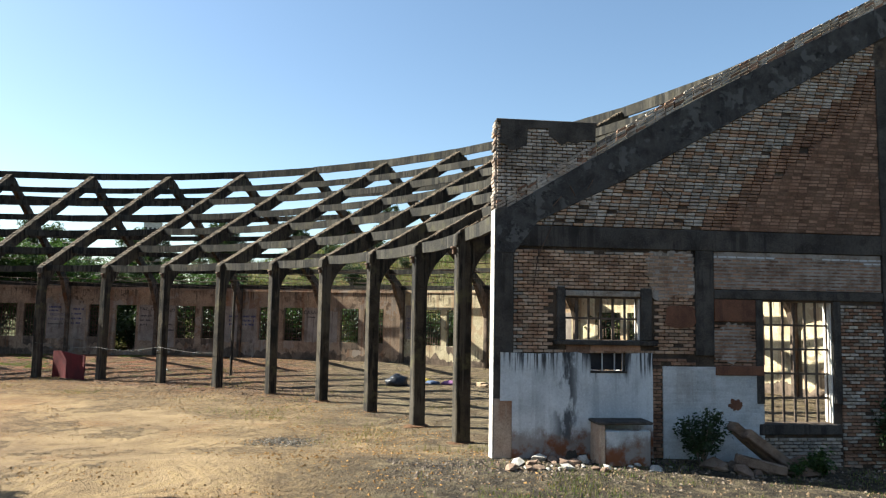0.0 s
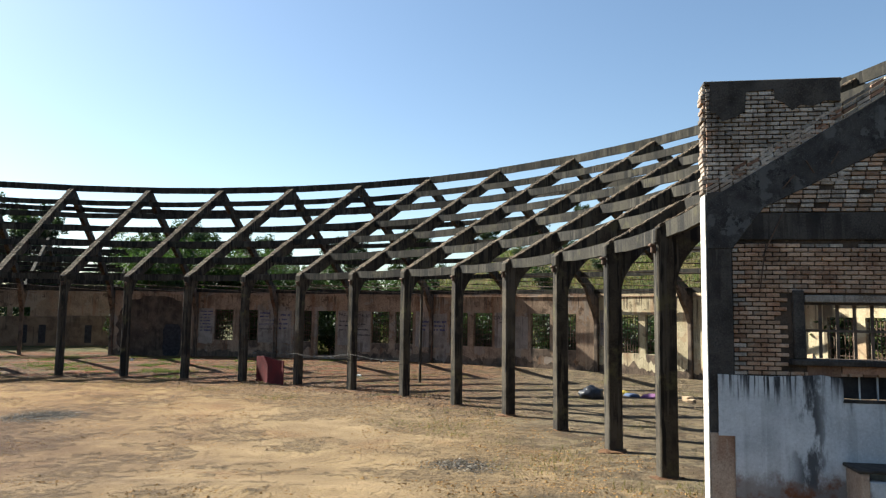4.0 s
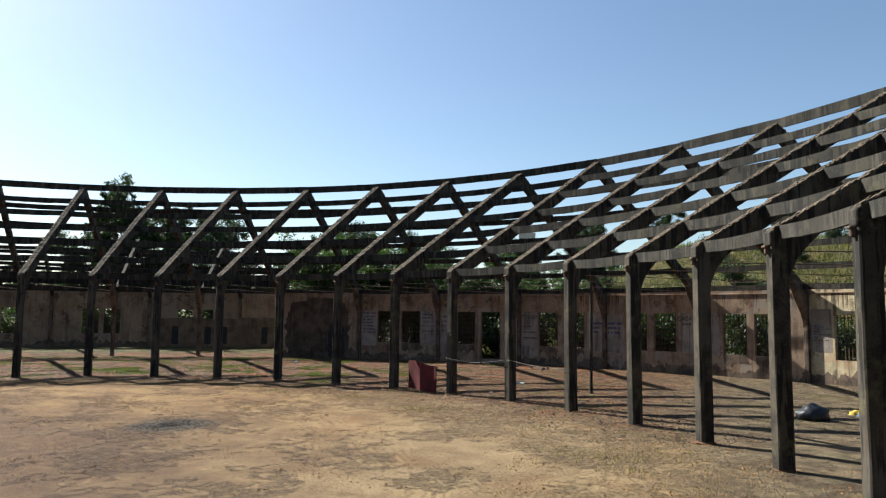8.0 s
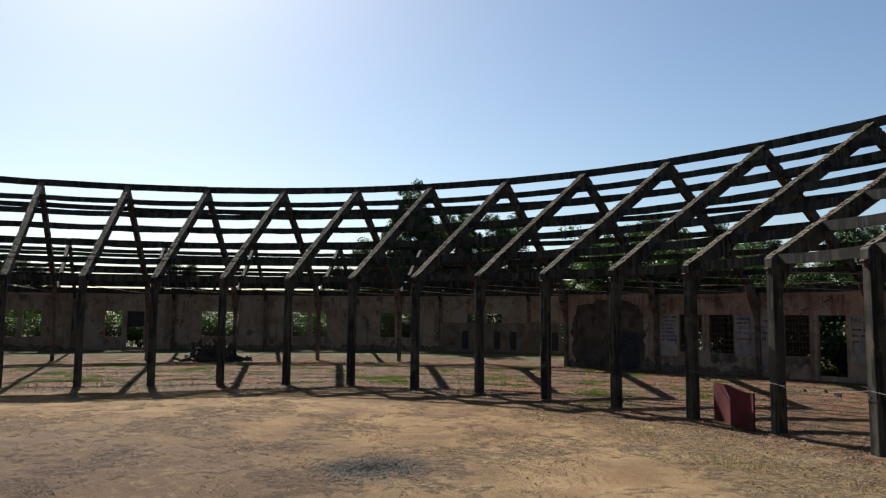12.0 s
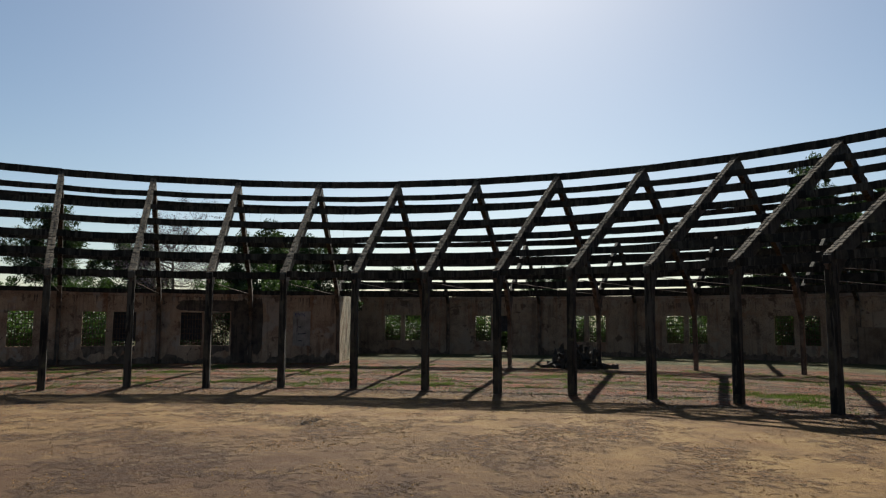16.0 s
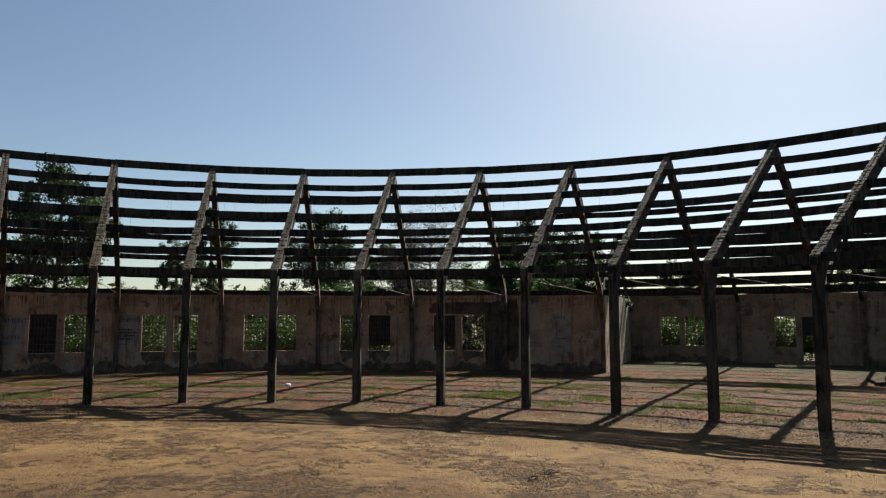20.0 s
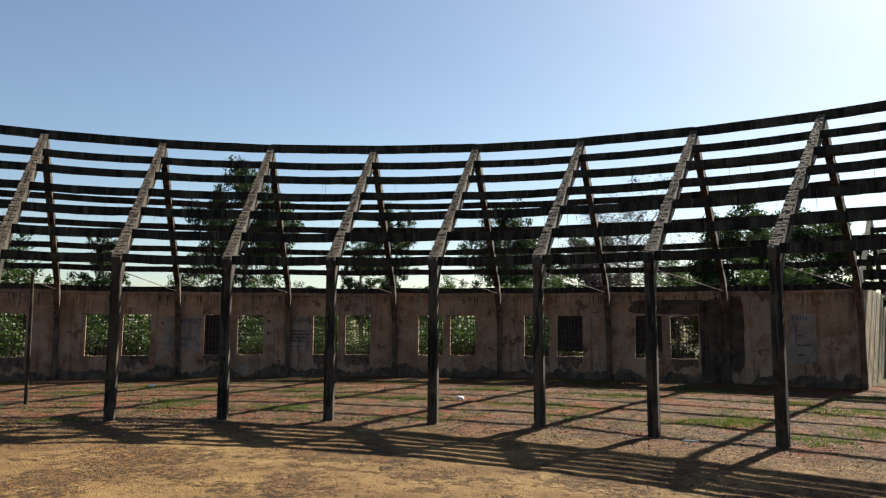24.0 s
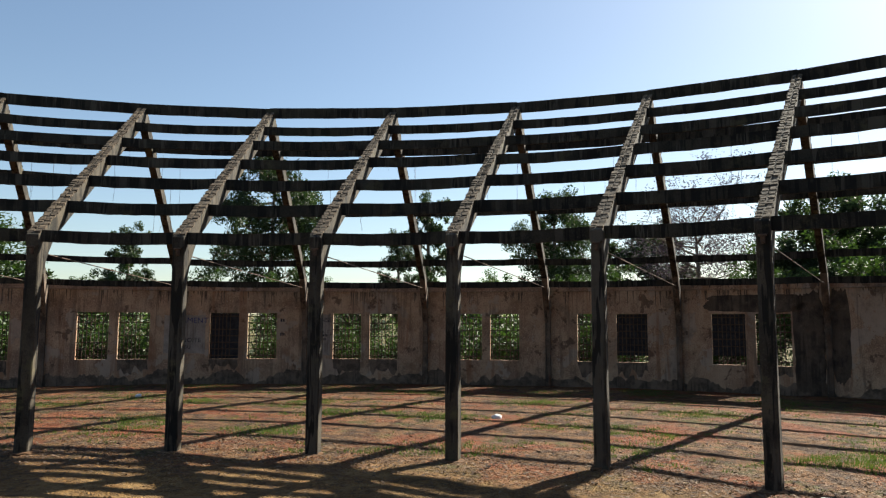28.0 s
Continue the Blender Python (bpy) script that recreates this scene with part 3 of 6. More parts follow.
def build_grille(number, m, missing=0):
    g = thing(f"window_{number}", m, "glassless window opening with a rusty iron bar grille", "window grille", "barred windows of the outer wall", "structure")
    rr = random.Random(number)
    for i in range(8):
        if rr.random() > missing:
            again("bar", upright_mesh, g, pose((i + 0.5) * WIN_W / 8 - WIN_W / 2, 0, (WIN_LO + WIN_HI) / 2, 0, rr.uniform(-0.7, 0.7), 0))
    for j in range(7):
        if rr.random() > missing * 0.7:
            again("bar", cross_mesh, g, pose(0, 0.03, WIN_LO + (j + 0.5) * (WIN_HI - WIN_LO) / 7, 0, rr.uniform(-0.5, 0.5), 0))
    return g


window_count = 0


def wall_bay(k, r, kind):
    """One straight bay of wall between frames k and k + 1."""
    global window_count
    half = r * math.sin(radians(BAY / 2))
    dist = r * math.cos(radians(BAY / 2)) + 0.1
    m = turn(k + 0.5) @ pose(dist, 0, 0, 0, 0, -90)
    a, b = 0.27, WIN_W
    xs = [-half, -a - b - 1.0, -a - b, -a - b / 2, -a, a, a + b / 2, a + b, a + b + 1.0, half]
    top_z = Z_WALL + (0.42 if r > 60 else 0)
    zs = [-1.5, 0.0, WIN_LO, WIN_HI, top_z - 0.35, top_z]
    gaps = set()
    if kind in ("windows", "door"):
        gaps |= {(2, 2), (3, 2), (5, 2), (6, 2)}
    if kind == "door":
        gaps |= {(5, 1), (6, 1)}
    if kind == "bricked":
        gaps |= {(2, 2), (3, 2), (5, 2), (6, 2)}
    ob = part(f"wall_{k + 1}", panel(xs, zs, gaps, 0.0, 0.32, 0.05, k), annex_plaster if r > 60 else lit_cream_plaster if k < 7 else west_plaster if k >= 20 else plaster)
    ob.matrix_world = m
    tagged(ob, "tall plastered wall bay with rust streaks and peeling paint", "wall", "bays of the outer wall", "structure")
    if kind in ("windows", "door"):
        for side in (-1, 1):
            if kind == "door" and side == 1:
                continue
            window_count += 1
            build_grille(window_count, m @ pose(side * (a + b / 2), 0.16, 0), 0.08)
    cap = part(f"trim_{k + 1}", box((-half, -0.06, top_z - 0.42), (half, 0.0, top_z - 0.34), 0.01), plaster)
    cap.matrix_world = m
    tagged(cap, "shallow plaster moulding below the wall top", "moulding", kind="structure")
    WALLS[k] = ob
    return m


WALLS = {}
for k in range(0, 13):
    wall_bay(k, R_OUT, "blank" if k in (0, 12) else "door" if k == 10 else "windows")
for k in range(13, 20):
    wall_bay(k, R_BACK, "blank" if k < 14 else "bricked" if k == 14 else "door" if k == 18 else "windows")
for k in range(20, LAST):
    wall_bay(k, R_OUT, "blank" if k == 20 else "windows")
# return walls take the paler plaster for the sun grazing them
for i, k in enumerate((13, 20)):
    ob = part(f"wall_{40 + i}", box((R_OUT + 0.3, -0.16, -1.5), (R_BACK + 0.2, 0.16, Z_WALL)), lit_cream_plaster)
    ob.matrix_world = turn(k)
    tagged(ob, "plastered return wall of the deeper annex", "wall", kind="structure")
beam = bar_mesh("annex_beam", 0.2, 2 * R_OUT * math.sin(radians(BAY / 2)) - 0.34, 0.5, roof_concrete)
for k in range(13, 20):
    ob = new("annex_beam", beam)
    ob.matrix_world = turn(k + 0.5) @ pose(R_OUT * math.cos(radians(BAY / 2)) + 0.14, 0, 5.95, 0, 0, 0)
    tagged(ob, "deep dark concrete beam over the open side of the annex", "beam", "beams of the annex")
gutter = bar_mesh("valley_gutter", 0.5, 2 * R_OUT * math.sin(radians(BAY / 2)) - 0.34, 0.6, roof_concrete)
for k in range(13, 20):
    ob = new("valley_gutter", gutter)
    ob.matrix_world = turn(k + 0.5) @ pose(R_OUT * math.cos(radians(BAY / 2)) + 0.55, 0, 6.66, 0, 0, 0)
    tagged(ob, "dark concrete valley gutter between the two roofs", "gutter", "gutters of the annex")

# the annex has a second roof of the same slope, from the valley beam to the back wall
R_RISE = (R_OUT + R_BACK) / 2
Z_VALLEY = Z_RIDGE - (R_OUT - R_TOP) * SLOPE
Z_RISE = Z_VALLEY + (R_RISE - R_OUT) * SLOPE


def build_annex_frame():
    base = thing("concrete_frame", Matrix.Identity(4), "bare dark concrete rafters of the annex roof with a haunch", "concrete frame", "concrete frames of the annex")
    m, w = R_RISE - R_OUT, R_BACK - R_OUT - 0.02
    part("rafter", prism([(0.21, Z_VALLEY + 0.12), (0.21, Z_VALLEY - 0.5), (m, Z_RISE - 0.66), (m, Z_RISE)], -0.15, 0.15, 0.025, 0.03, 21), concrete, base)
    part("outer_rafter", prism([(m + 0.004, Z_RISE), (m + 0.004, Z_RISE - 0.66), (w, Z_VALLEY - 0.4), (w, Z_VALLEY + 0.2)], -0.15, 0.15, 0.025, 0.03, 23), concrete, base)
    part("haunch", prism([(0.2, 3.9), (0.4, 4.4), (0.8, 5.0), (1.5, 5.95), (1.2, 6.1), (0.2, 5.5)], -0.14, 0.14, 0.025, 0.02, 25), pilaster, base)
    return base


annex_frame = build_annex_frame()
annex_frame.matrix_world = turn(13) @ pose(R_OUT, 0, 0)
for k in range(14, 21):
    copy_thing(annex_frame, turn(k) @ pose(R_OUT, 0, 0))
ANNEX_PURLINS = [R_OUT + 2.05 + i * 1.95 for i in range(4)] + [R_RISE] + [R_RISE + 2.1 + i * 2.1 for i in range(4)]
annex_meshes = [[purlin_mesh(r, 500 + 10 * i + j) for j in range(2)] for i, r in enumerate(ANNEX_PURLINS)]
for k in range(13, 20):
    bay = thing("annex_roof_bay", turn(k + 0.5), "bare concrete purlins over one bay of the annex", "roof bay", "roof bays of the annex")
    for i, r in enumerate(ANNEX_PURLINS):
        z = Z_VALLEY + (r - R_OUT) * SLOPE if r <= R_RISE else Z_RISE - (r - R_RISE) * SLOPE
        again("ridge_beam" if i == 4 else "purlin", annex_meshes[i][rng.randrange(2)], bay, pose(r * math.cos(radians(BAY / 2)), 0, z + rng.uniform(-0.05, 0.02), 0, 0, rng.uniform(-0.2, 0.2)))
# stained pilasters between the bays of the back wall
for k in range(14, 20):
    ob = part(f"pilaster_{k}", box((-0.2, -0.1, -1.0), (0.02, 0.1, Z_WALL + 0.1), 0.02), pilaster)
    ob.matrix_world = turn(k) @ pose(R_BACK * 1.0 + 0.02, 0, 0) @ Matrix.Scale(1.9, 4, (0, 1, 0))
    tagged(ob, "dark stained pilaster of the annex wall", "pilaster", kind="structure")
# dark panel paints the shade in the doorway's upper half
part("shutter", box((0.28, 0.2, 2.35), (0.27 + WIN_W - 0.01, 0.24, WIN_HI - 0.01), 0.01), dark_paint, WALLS[18], "dark panel for the shade in the upper doorway")
# wires that hang from the roof
hang_wire = bmesh.new()
for i in range(70):
    k_, r_ = rng.uniform(19.5, 28.5), rng.choice(PURLINS[1:5])
    p = polar(k_, r_ * math.cos(radians(BAY / 2)) / math.cos(radians(BAY * (k_ - math.floor(k_) - 0.5))), Z_EAVE + (r_ - R_IN) * SLOPE - 0.3)
    l = rng.uniform(0.5, 2.2)
    tube(hang_wire, [p, p - Vector((rng.uniform(-0.03, 0.03), rng.uniform(-0.03, 0.03), l * 0.5)), p - Vector((rng.uniform(-0.06, 0.06), rng.uniform(-0.06, 0.06), l))], [0.007, 0.006, 0.005], 3)
tagged(part("tile_wires", hang_wire, iron), "thin rusty tile wires hanging from the purlins", "wire", kind="stuff")
for k, half_w in ((13, 5.33), (14, 5.33)):
    ob = part(f"wall_{44 + k}", box((-half_w, -0.3, -1.0), (half_w, -0.005, 3.2 - 0.12 * (k - 13)), 0.02), brown_render)
    ob.matrix_world = turn(k + 0.5) @ pose(R_BACK * math.cos(radians(BAY / 2)) + 0.09, 0, 0, 0, 0, -90)
    tagged(ob, "lower brown rendered wall in front of the annex wall", "wall", kind="structure")
    for x in (-2.6, 1.2, 3.1):
        # flat dark sheet paints the shade of a door-like recess
        d = part("niche", box((x, -0.315, 0.0), (x + 0.75, -0.302, 2.1), 0.004), dark_paint, ob, "dark sheet for the shade in a recess")


# ---- painted signs on the wall: readable words, and bars for the rest ----
def on_wall(k, z):
    """Bay number and place across it, seen from the yard."""
    b = int(math.floor(k))
    r = R_OUT if b < 13 or b >= 20 else R_BACK
    return WALLS[b], -(k - b - 0.5) * 2 * r * math.sin(radians(BAY / 2)), z


def sign_patch(k0, k1, z0, z1, seed):
    w, x0, _ = on_wall(max(k0, k1) - 1e-4, 0)
    x1 = on_wall(min(k0, k1) + 1e-4, 0)[1]
    rr = random.Random(seed)
    n = 7
    pts = [(x0 + (x1 - x0) * i / n, z0 + rr.uniform(-0.06, 0.06)) for i in range(n + 1)] + [(x1 - (x1 - x0) * i / n, z1 + rr.uniform(-0.04, 0.04)) for i in range(n + 1)]
    part("sign_panel", prism(pts, -0.006, -0.001), pale_paint, w, "faded whitewashed sign panel")


def word(text, k, z, height, paint, width=None):
    w, x, _ = on_wall(k, z)
    cu = bpy.data.curves.new("lettering", "FONT")
    cu.body, cu.size, cu.extrude, cu.align_x, cu.space_character = text, height * 1.4, 0.002, "LEFT", 1.05
    cu.materials.append(paint)
    ob = new("lettering", cu)
    ob.parent = w
    ob.matrix_local = pose(x, -0.009, z - height / 2, 90, 0, 0)
    tagged(ob, "hand-painted lettering")


def bars(k, z, widths, height, gap, paint):
    """Lines of writing that cannot be read."""
    rr = random.Random(int(k * 100))
    for i, wd in enumerate(widths):
        w, x, _ = on_wall(k, z)
        bm, at_, mid = bmesh.new(), 0.0, z - i * gap
        while at_ < wd:
            l = height * rr.uniform(0.35, 0.6)
            if rr.random() < 0.85:
                add_box(bm, (x + at_, -0.0095, mid - height / 2 * rr.uniform(0.6, 1.0)), (x + min(wd, at_ + l), -0.0075, mid + height / 2 * rr.uniform(0.7, 1.0)))
            at_ += l + height * 0.22
        part("writing_line", bm, paint, w, "illegible painted line")


for i, (k0, k1, z0, z1) in enumerate(((6.97, 6.79, 1.7, 4.5), (9.98, 9.78, 0.4, 4.2), (9.2, 9.02, 1.0, 4.2), (8.98, 8.8, 1.0, 4.0), (11.22, 11.03, 1.1, 4.2), (10.98, 10.8, 1.0, 4.1), (11.97, 11.79, 0.9, 4.25), (10.2, 10.03, 1.0, 4.2), (20.52, 20.32, 1.2, 4.3), (8.2, 8.03, 1.2, 4.2), (7.97, 7.8, 1.2, 3.9), (25.98, 25.8, 1.6, 4.0), (26.12, 26.02, 1.6, 4.0), (24.98, 24.79, 1.5, 4.1), (5.2, 5.05, 1.4, 4.1))):
    sign_patch(k0, k1, z0, z1, i)
word("LINENSE", 24.985, 3.74, 0.3, dark_paint)
bars(24.98, 2.98, (1.35, 1.3, 1.2, 0.9), 0.16, 0.24, dark_paint)
bars(24.98, 1.85, (0.75,), 0.07, 0.2, dark_paint)
word("AMENT", 25.99, 3.68, 0.34, blue_paint)
word("NOITE", 25.985, 2.44, 0.28, dark_paint)
word("SEU", 25.985, 2.0, 0.24, dark_paint)
bars(25.2, 3.7, (0.3, 0.3), 0.22, 0.9, dark_paint)
word("ERIN", 20.5, 4.0, 0.3, blue_paint)
bars(20.46, 2.9, (0.3, 0.8, 0.5), 0.14, 0.62, dark_paint)
word("FAZ. DO", 10.19, 3.84, 0.28, dark_paint)
word("ITEBLEO", 9.97, 3.76, 0.27, dark_paint)
word("CASAS", 8.22, 3.78, 0.33, dark_paint)
bars(8.17, 3.35, (0.7,), 0.16, 0.3, dark_paint)
word("FATO", 6.955, 3.39, 0.2, blue_paint)
word("BOS", 6.955, 3.03, 0.2, blue_paint)
word("IN", 6.95, 2.66, 0.2, blue_paint)
bars(6.95, 3.21, (1.1, 1.15, 1.0), 0.06, 0.365, dark_paint)
bars(9.95, 2.95, (0.8, 1.1, 1.3), 0.14, 0.5, dark_paint)
bars(9.13, 3.3, (0.75, 0.5, 0.5), 0.2, 0.36, blue_paint)
bars(8.97, 3.3, (1.25, 1.1, 1.1), 0.2, 0.36, blue_paint)
bars(11.2, 3.85, (1.0, 0.8), 0.18, 0.3, blue_paint)
word("OCULOS", 11.19, 3.21, 0.22, blue_paint)
word("PRESENTES", 11.21, 2.8, 0.2, blue_paint)
bars(11.2, 2.35, (1.2,), 0.12, 0.4, dark_paint)
bars(10.96, 3.7, (1.1, 1.1, 0.9, 0.8), 0.18, 0.42, blue_paint)
bars(11.95, 3.95, (1.3, 1.1, 0.9, 1.1, 1.1, 1.1, 1.1), 0.15, 0.3, blue_paint)
bars(10.18, 3.2, (1.0, 0.9, 0.6), 0.16, 0.4, dark_paint)


def stain_patch(k, x, z0, z1, wide, seed):
    """Soot and damp that have run down the wall below a window."""
    rr = random.Random(seed)
    pts = [(x - wide / 2 + wide * i / 9 + rr.uniform(-0.05, 0.05), z1 + rr.uniform(-0.03, 0.03)) for i in range(10)]
    pts += [(x + wide / 2 * 1.05 - wide * i / 9, z0 + rr.uniform(-0.3, 0.35)) for i in range(10)]
    part("soot_stain", prism(pts, -0.0065, -0.004), soot, WALLS[k], "black soot and damp stain below the window")


soot = surface("soot stain", (0.065, 0.048, 0.037), (0.2, 0.145, 0.105), 0.6, 0.95, (0.02, 0.016, 0.013), 0.6, 0.5, 0.4)
for k, w in WALLS.items():
    # damp and soot along the foot of the wall
    half_w = (R_OUT if k < 13 or k >= 20 else R_BACK) * math.sin(radians(BAY / 2)) - 0.03
    rr = random.Random(k)
    pts, n_ = [(-half_w, -1.0), (half_w, -1.0)], 150
    for i in range(n_ + 1):
        x = half_w - 2 * half_w * i / n_
        h_ = 0.2 + 0.8 * noise.noise(Vector((x * 0.5, k * 5, 0))) + 0.35 * noise.noise(Vector((x * 2.1, k * 5, 4))) + 0.13 * noise.noise(Vector((x * 7, k * 5, 8))) + rr.uniform(-0.025, 0.025)
        pts.append((x, max(-0.5, min(WIN_LO - 0.05, h_))))
    if k not in (10, 18):
        part("damp_band", prism(pts, -0.0035, -0.0012), soot, w, "dark damp band along the wall foot")
for k, w in WALLS.items():
    # thin rain streaks below the wall top
    half_w = (R_OUT if k < 13 or k >= 20 else R_BACK) * math.sin(radians(BAY / 2)) - 0.1
    rr, v, f = random.Random(k + 300), [], []
    for i in range(64):
        x, wd = rr.uniform(-half_w, half_w), rr.uniform(0.012, 0.05)
        if noise.noise(Vector((x * 0.8, k * 7, 3))) < -0.05:
            continue
        z1 = Z_WALL - 0.43 if rr.random() < 0.7 else Z_WALL - 0.06
        l, q = rr.uniform(0.15, 0.5) if z1 > Z_WALL - 0.2 else rr.uniform(0.2, 1.15) ** 1.3, len(v)
        if z1 > Z_WALL - 0.2:
            l = min(l, 0.26)
        v += [(x - wd, -0.0022, z1), (x + wd, -0.0022, z1), (x + wd * 0.7, -0.0022, z1 - l * 0.6), (x + wd * 0.15, -0.0022, z1 - l), (x - wd * 0.5, -0.0022, z1 - l * 0.7)]
        f.append((q, q + 4, q + 3, q + 2, q + 1))
    tagged(part("rain_streaks", (v, [], f), soot, w, "dark rain streaks below the moulding"), kind="stuff")
for k in list(range(6, 12)) + list(range(21, 29)):
    for side in (-1, 1):
        if (k * 7 + side * 3) % 5 < 3:
            stain_patch(k, side * 1.18, 0.35 + 0.1 * ((k * 3) % 4), WIN_LO - 0.02, 1.75, k * 2 + side)

# the burnt corner beside the annex: a smoke-black wall with a dark doorway
charred = surface("smoke-black plaster", (0.04, 0.03, 0.024), (0.13, 0.095, 0.07), 0.9, 0.95, (0.018, 0.014, 0.012), 0.7, 0.6, 0.4, moss=(0.17, 0.125, 0.09))


def ragged(x0, x1, z0, z1, seed, n_=44, amount=0.3):
    pts = []
    for i in range(n_):
        a = 2 * math.pi * i / n_
        c, s_ = math.cos(a), math.sin(a)
        d = (abs(c) ** 4 + abs(s_) ** 4) ** -0.25 * (1 + amount * noise.noise(Vector((c * 1.6, s_ * 1.6, seed))) + amount * 0.7 * noise.noise(Vector((c * 6, s_ * 6, seed))))
        pts.append(((x0 + x1) / 2 + (x1 - x0) / 2 * d * c * 0.9, (z0 + z1) / 2 + (z1 - z0) / 2 * d * s_ * 0.9))
    return pts


wall_x = lambda k: on_wall(k, 0)[1]
for i, (k0, k1, z0, z1) in enumerate(((12.97, 12.06, -0.9, 5.5),)):
    part("soot_stain", prism(ragged(wall_x(k0), wall_x(k1), z0, z1, i, 90, 0.12), -0.0075 - 0.002 * i, -0.006 - 0.002 * i), charred, WALLS[12], "black smoke stain of a fire")
# flat dark sheet paints the unlit inside of the doorway
part("niche", prism(ragged(wall_x(12.4), wall_x(12.17), -0.6, 2.95, 7, 40, 0.08), -0.02, -0.013), dark_paint, WALLS[12], "dark sheet for the shade in a doorway")
# dark panels that fill three window openings
part("shutter", box((-0.27 - WIN_W + 0.01, 0.22, WIN_LO + 0.01), (-0.28, 0.26, WIN_HI - 0.01), 0.01), dark_paint, WALLS[25], "dark panel behind the bars")
part("shutter", box((-0.27 - WIN_W + 0.01, 0.22, WIN_LO + 0.5), (-0.28, 0.26, WIN_HI - 0.01), 0.01), dark_paint, WALLS[21], "dark panel behind the bars")
part("shutter", box((0.28, 0.22, WIN_LO + 0.4), (0.26 + WIN_W, 0.26, WIN_HI - 0.01), 0.01), dark_paint, WALLS[22], "dark panel behind the bars")
# smoke stains on the wall beside the annex's far end
for i, (k0, k1, z0, z1) in enumerate(((21.23, 21.01, -0.6, 5.75), (21.86, 21.1, 4.18, 5.3), (20.99, 20.86, 0.2, 5.8))):
    b_ = int(min(k0, k1))
    part("soot_stain", prism(ragged(wall_x(k0), wall_x(k1), z0, z1, 30 + i, 90, 0.14), -0.0105, -0.0085), charred, WALLS[b_], "black smoke stain of a fire")


# ---- the brick gable, in the plane of the first frame (x outwards, z up) ----
brick_pale = surface("pale lime-stained brick", (0.21, 0.155, 0.115), (0.50, 0.44, 0.375), 0.55, 0.95, (0.03, 0.022, 0.018), 0.8, 0.5, 0.6, each=0.3, moss=(0.24, 0.11, 0.055))
brick_white = surface("whitewashed brick", (0.38, 0.38, 0.38), (0.55, 0.55, 0.555), 0.8, 0.9, (0.2, 0.13, 0.09), 0.45, 0.2, 0.4, each=0.08, grain=0.3)
black_concrete = surface("sooty concrete", (0.026, 0.022, 0.019), (0.085, 0.072, 0.062), 0.7, 0.93, (0.012, 0.010, 0.009), 0.6, 0.6, 0.6)
flaky_concrete = surface("flaking sooty concrete", (0.025, 0.022, 0.021), (0.075, 0.069, 0.065), 0.4, 0.93, (0.011, 0.010, 0.010), 0.6, 0.3, 0.8, moss=(0.12, 0.112, 0.105), speck=(0.17, 0.16, 0.15), peel=(0.105, 0.1, 0.095))
rust_plaster = surface("rust-stained render", (0.30, 0.2, 0.14), (0.46, 0.34, 0.25), 0.7, 0.93, (0.2, 0.06, 0.02), 0.6, 0.4, 0.4)
gable_top = lambda x: curve_at(((27.2, 6.33), (29.46, 7.72), (31.55, 9.0), (33.57, 10.08), (35.87, 11.3), (40.0, 13.55)), x)
soffit = lambda x: 5.93 + (x - 28.14) * 0.5 + 0.055 * max(0.0, x - 30.0) ** 1.15

# render made paler where the sun strikes the gable's side faces
sunlit_render = surface("pale render with sunlight in its colour", (0.5, 0.46, 0.4), (0.66, 0.62, 0.56), 0.8, 0.9, (0.2, 0.15, 0.11), 0.4, 0.4, 0.3)

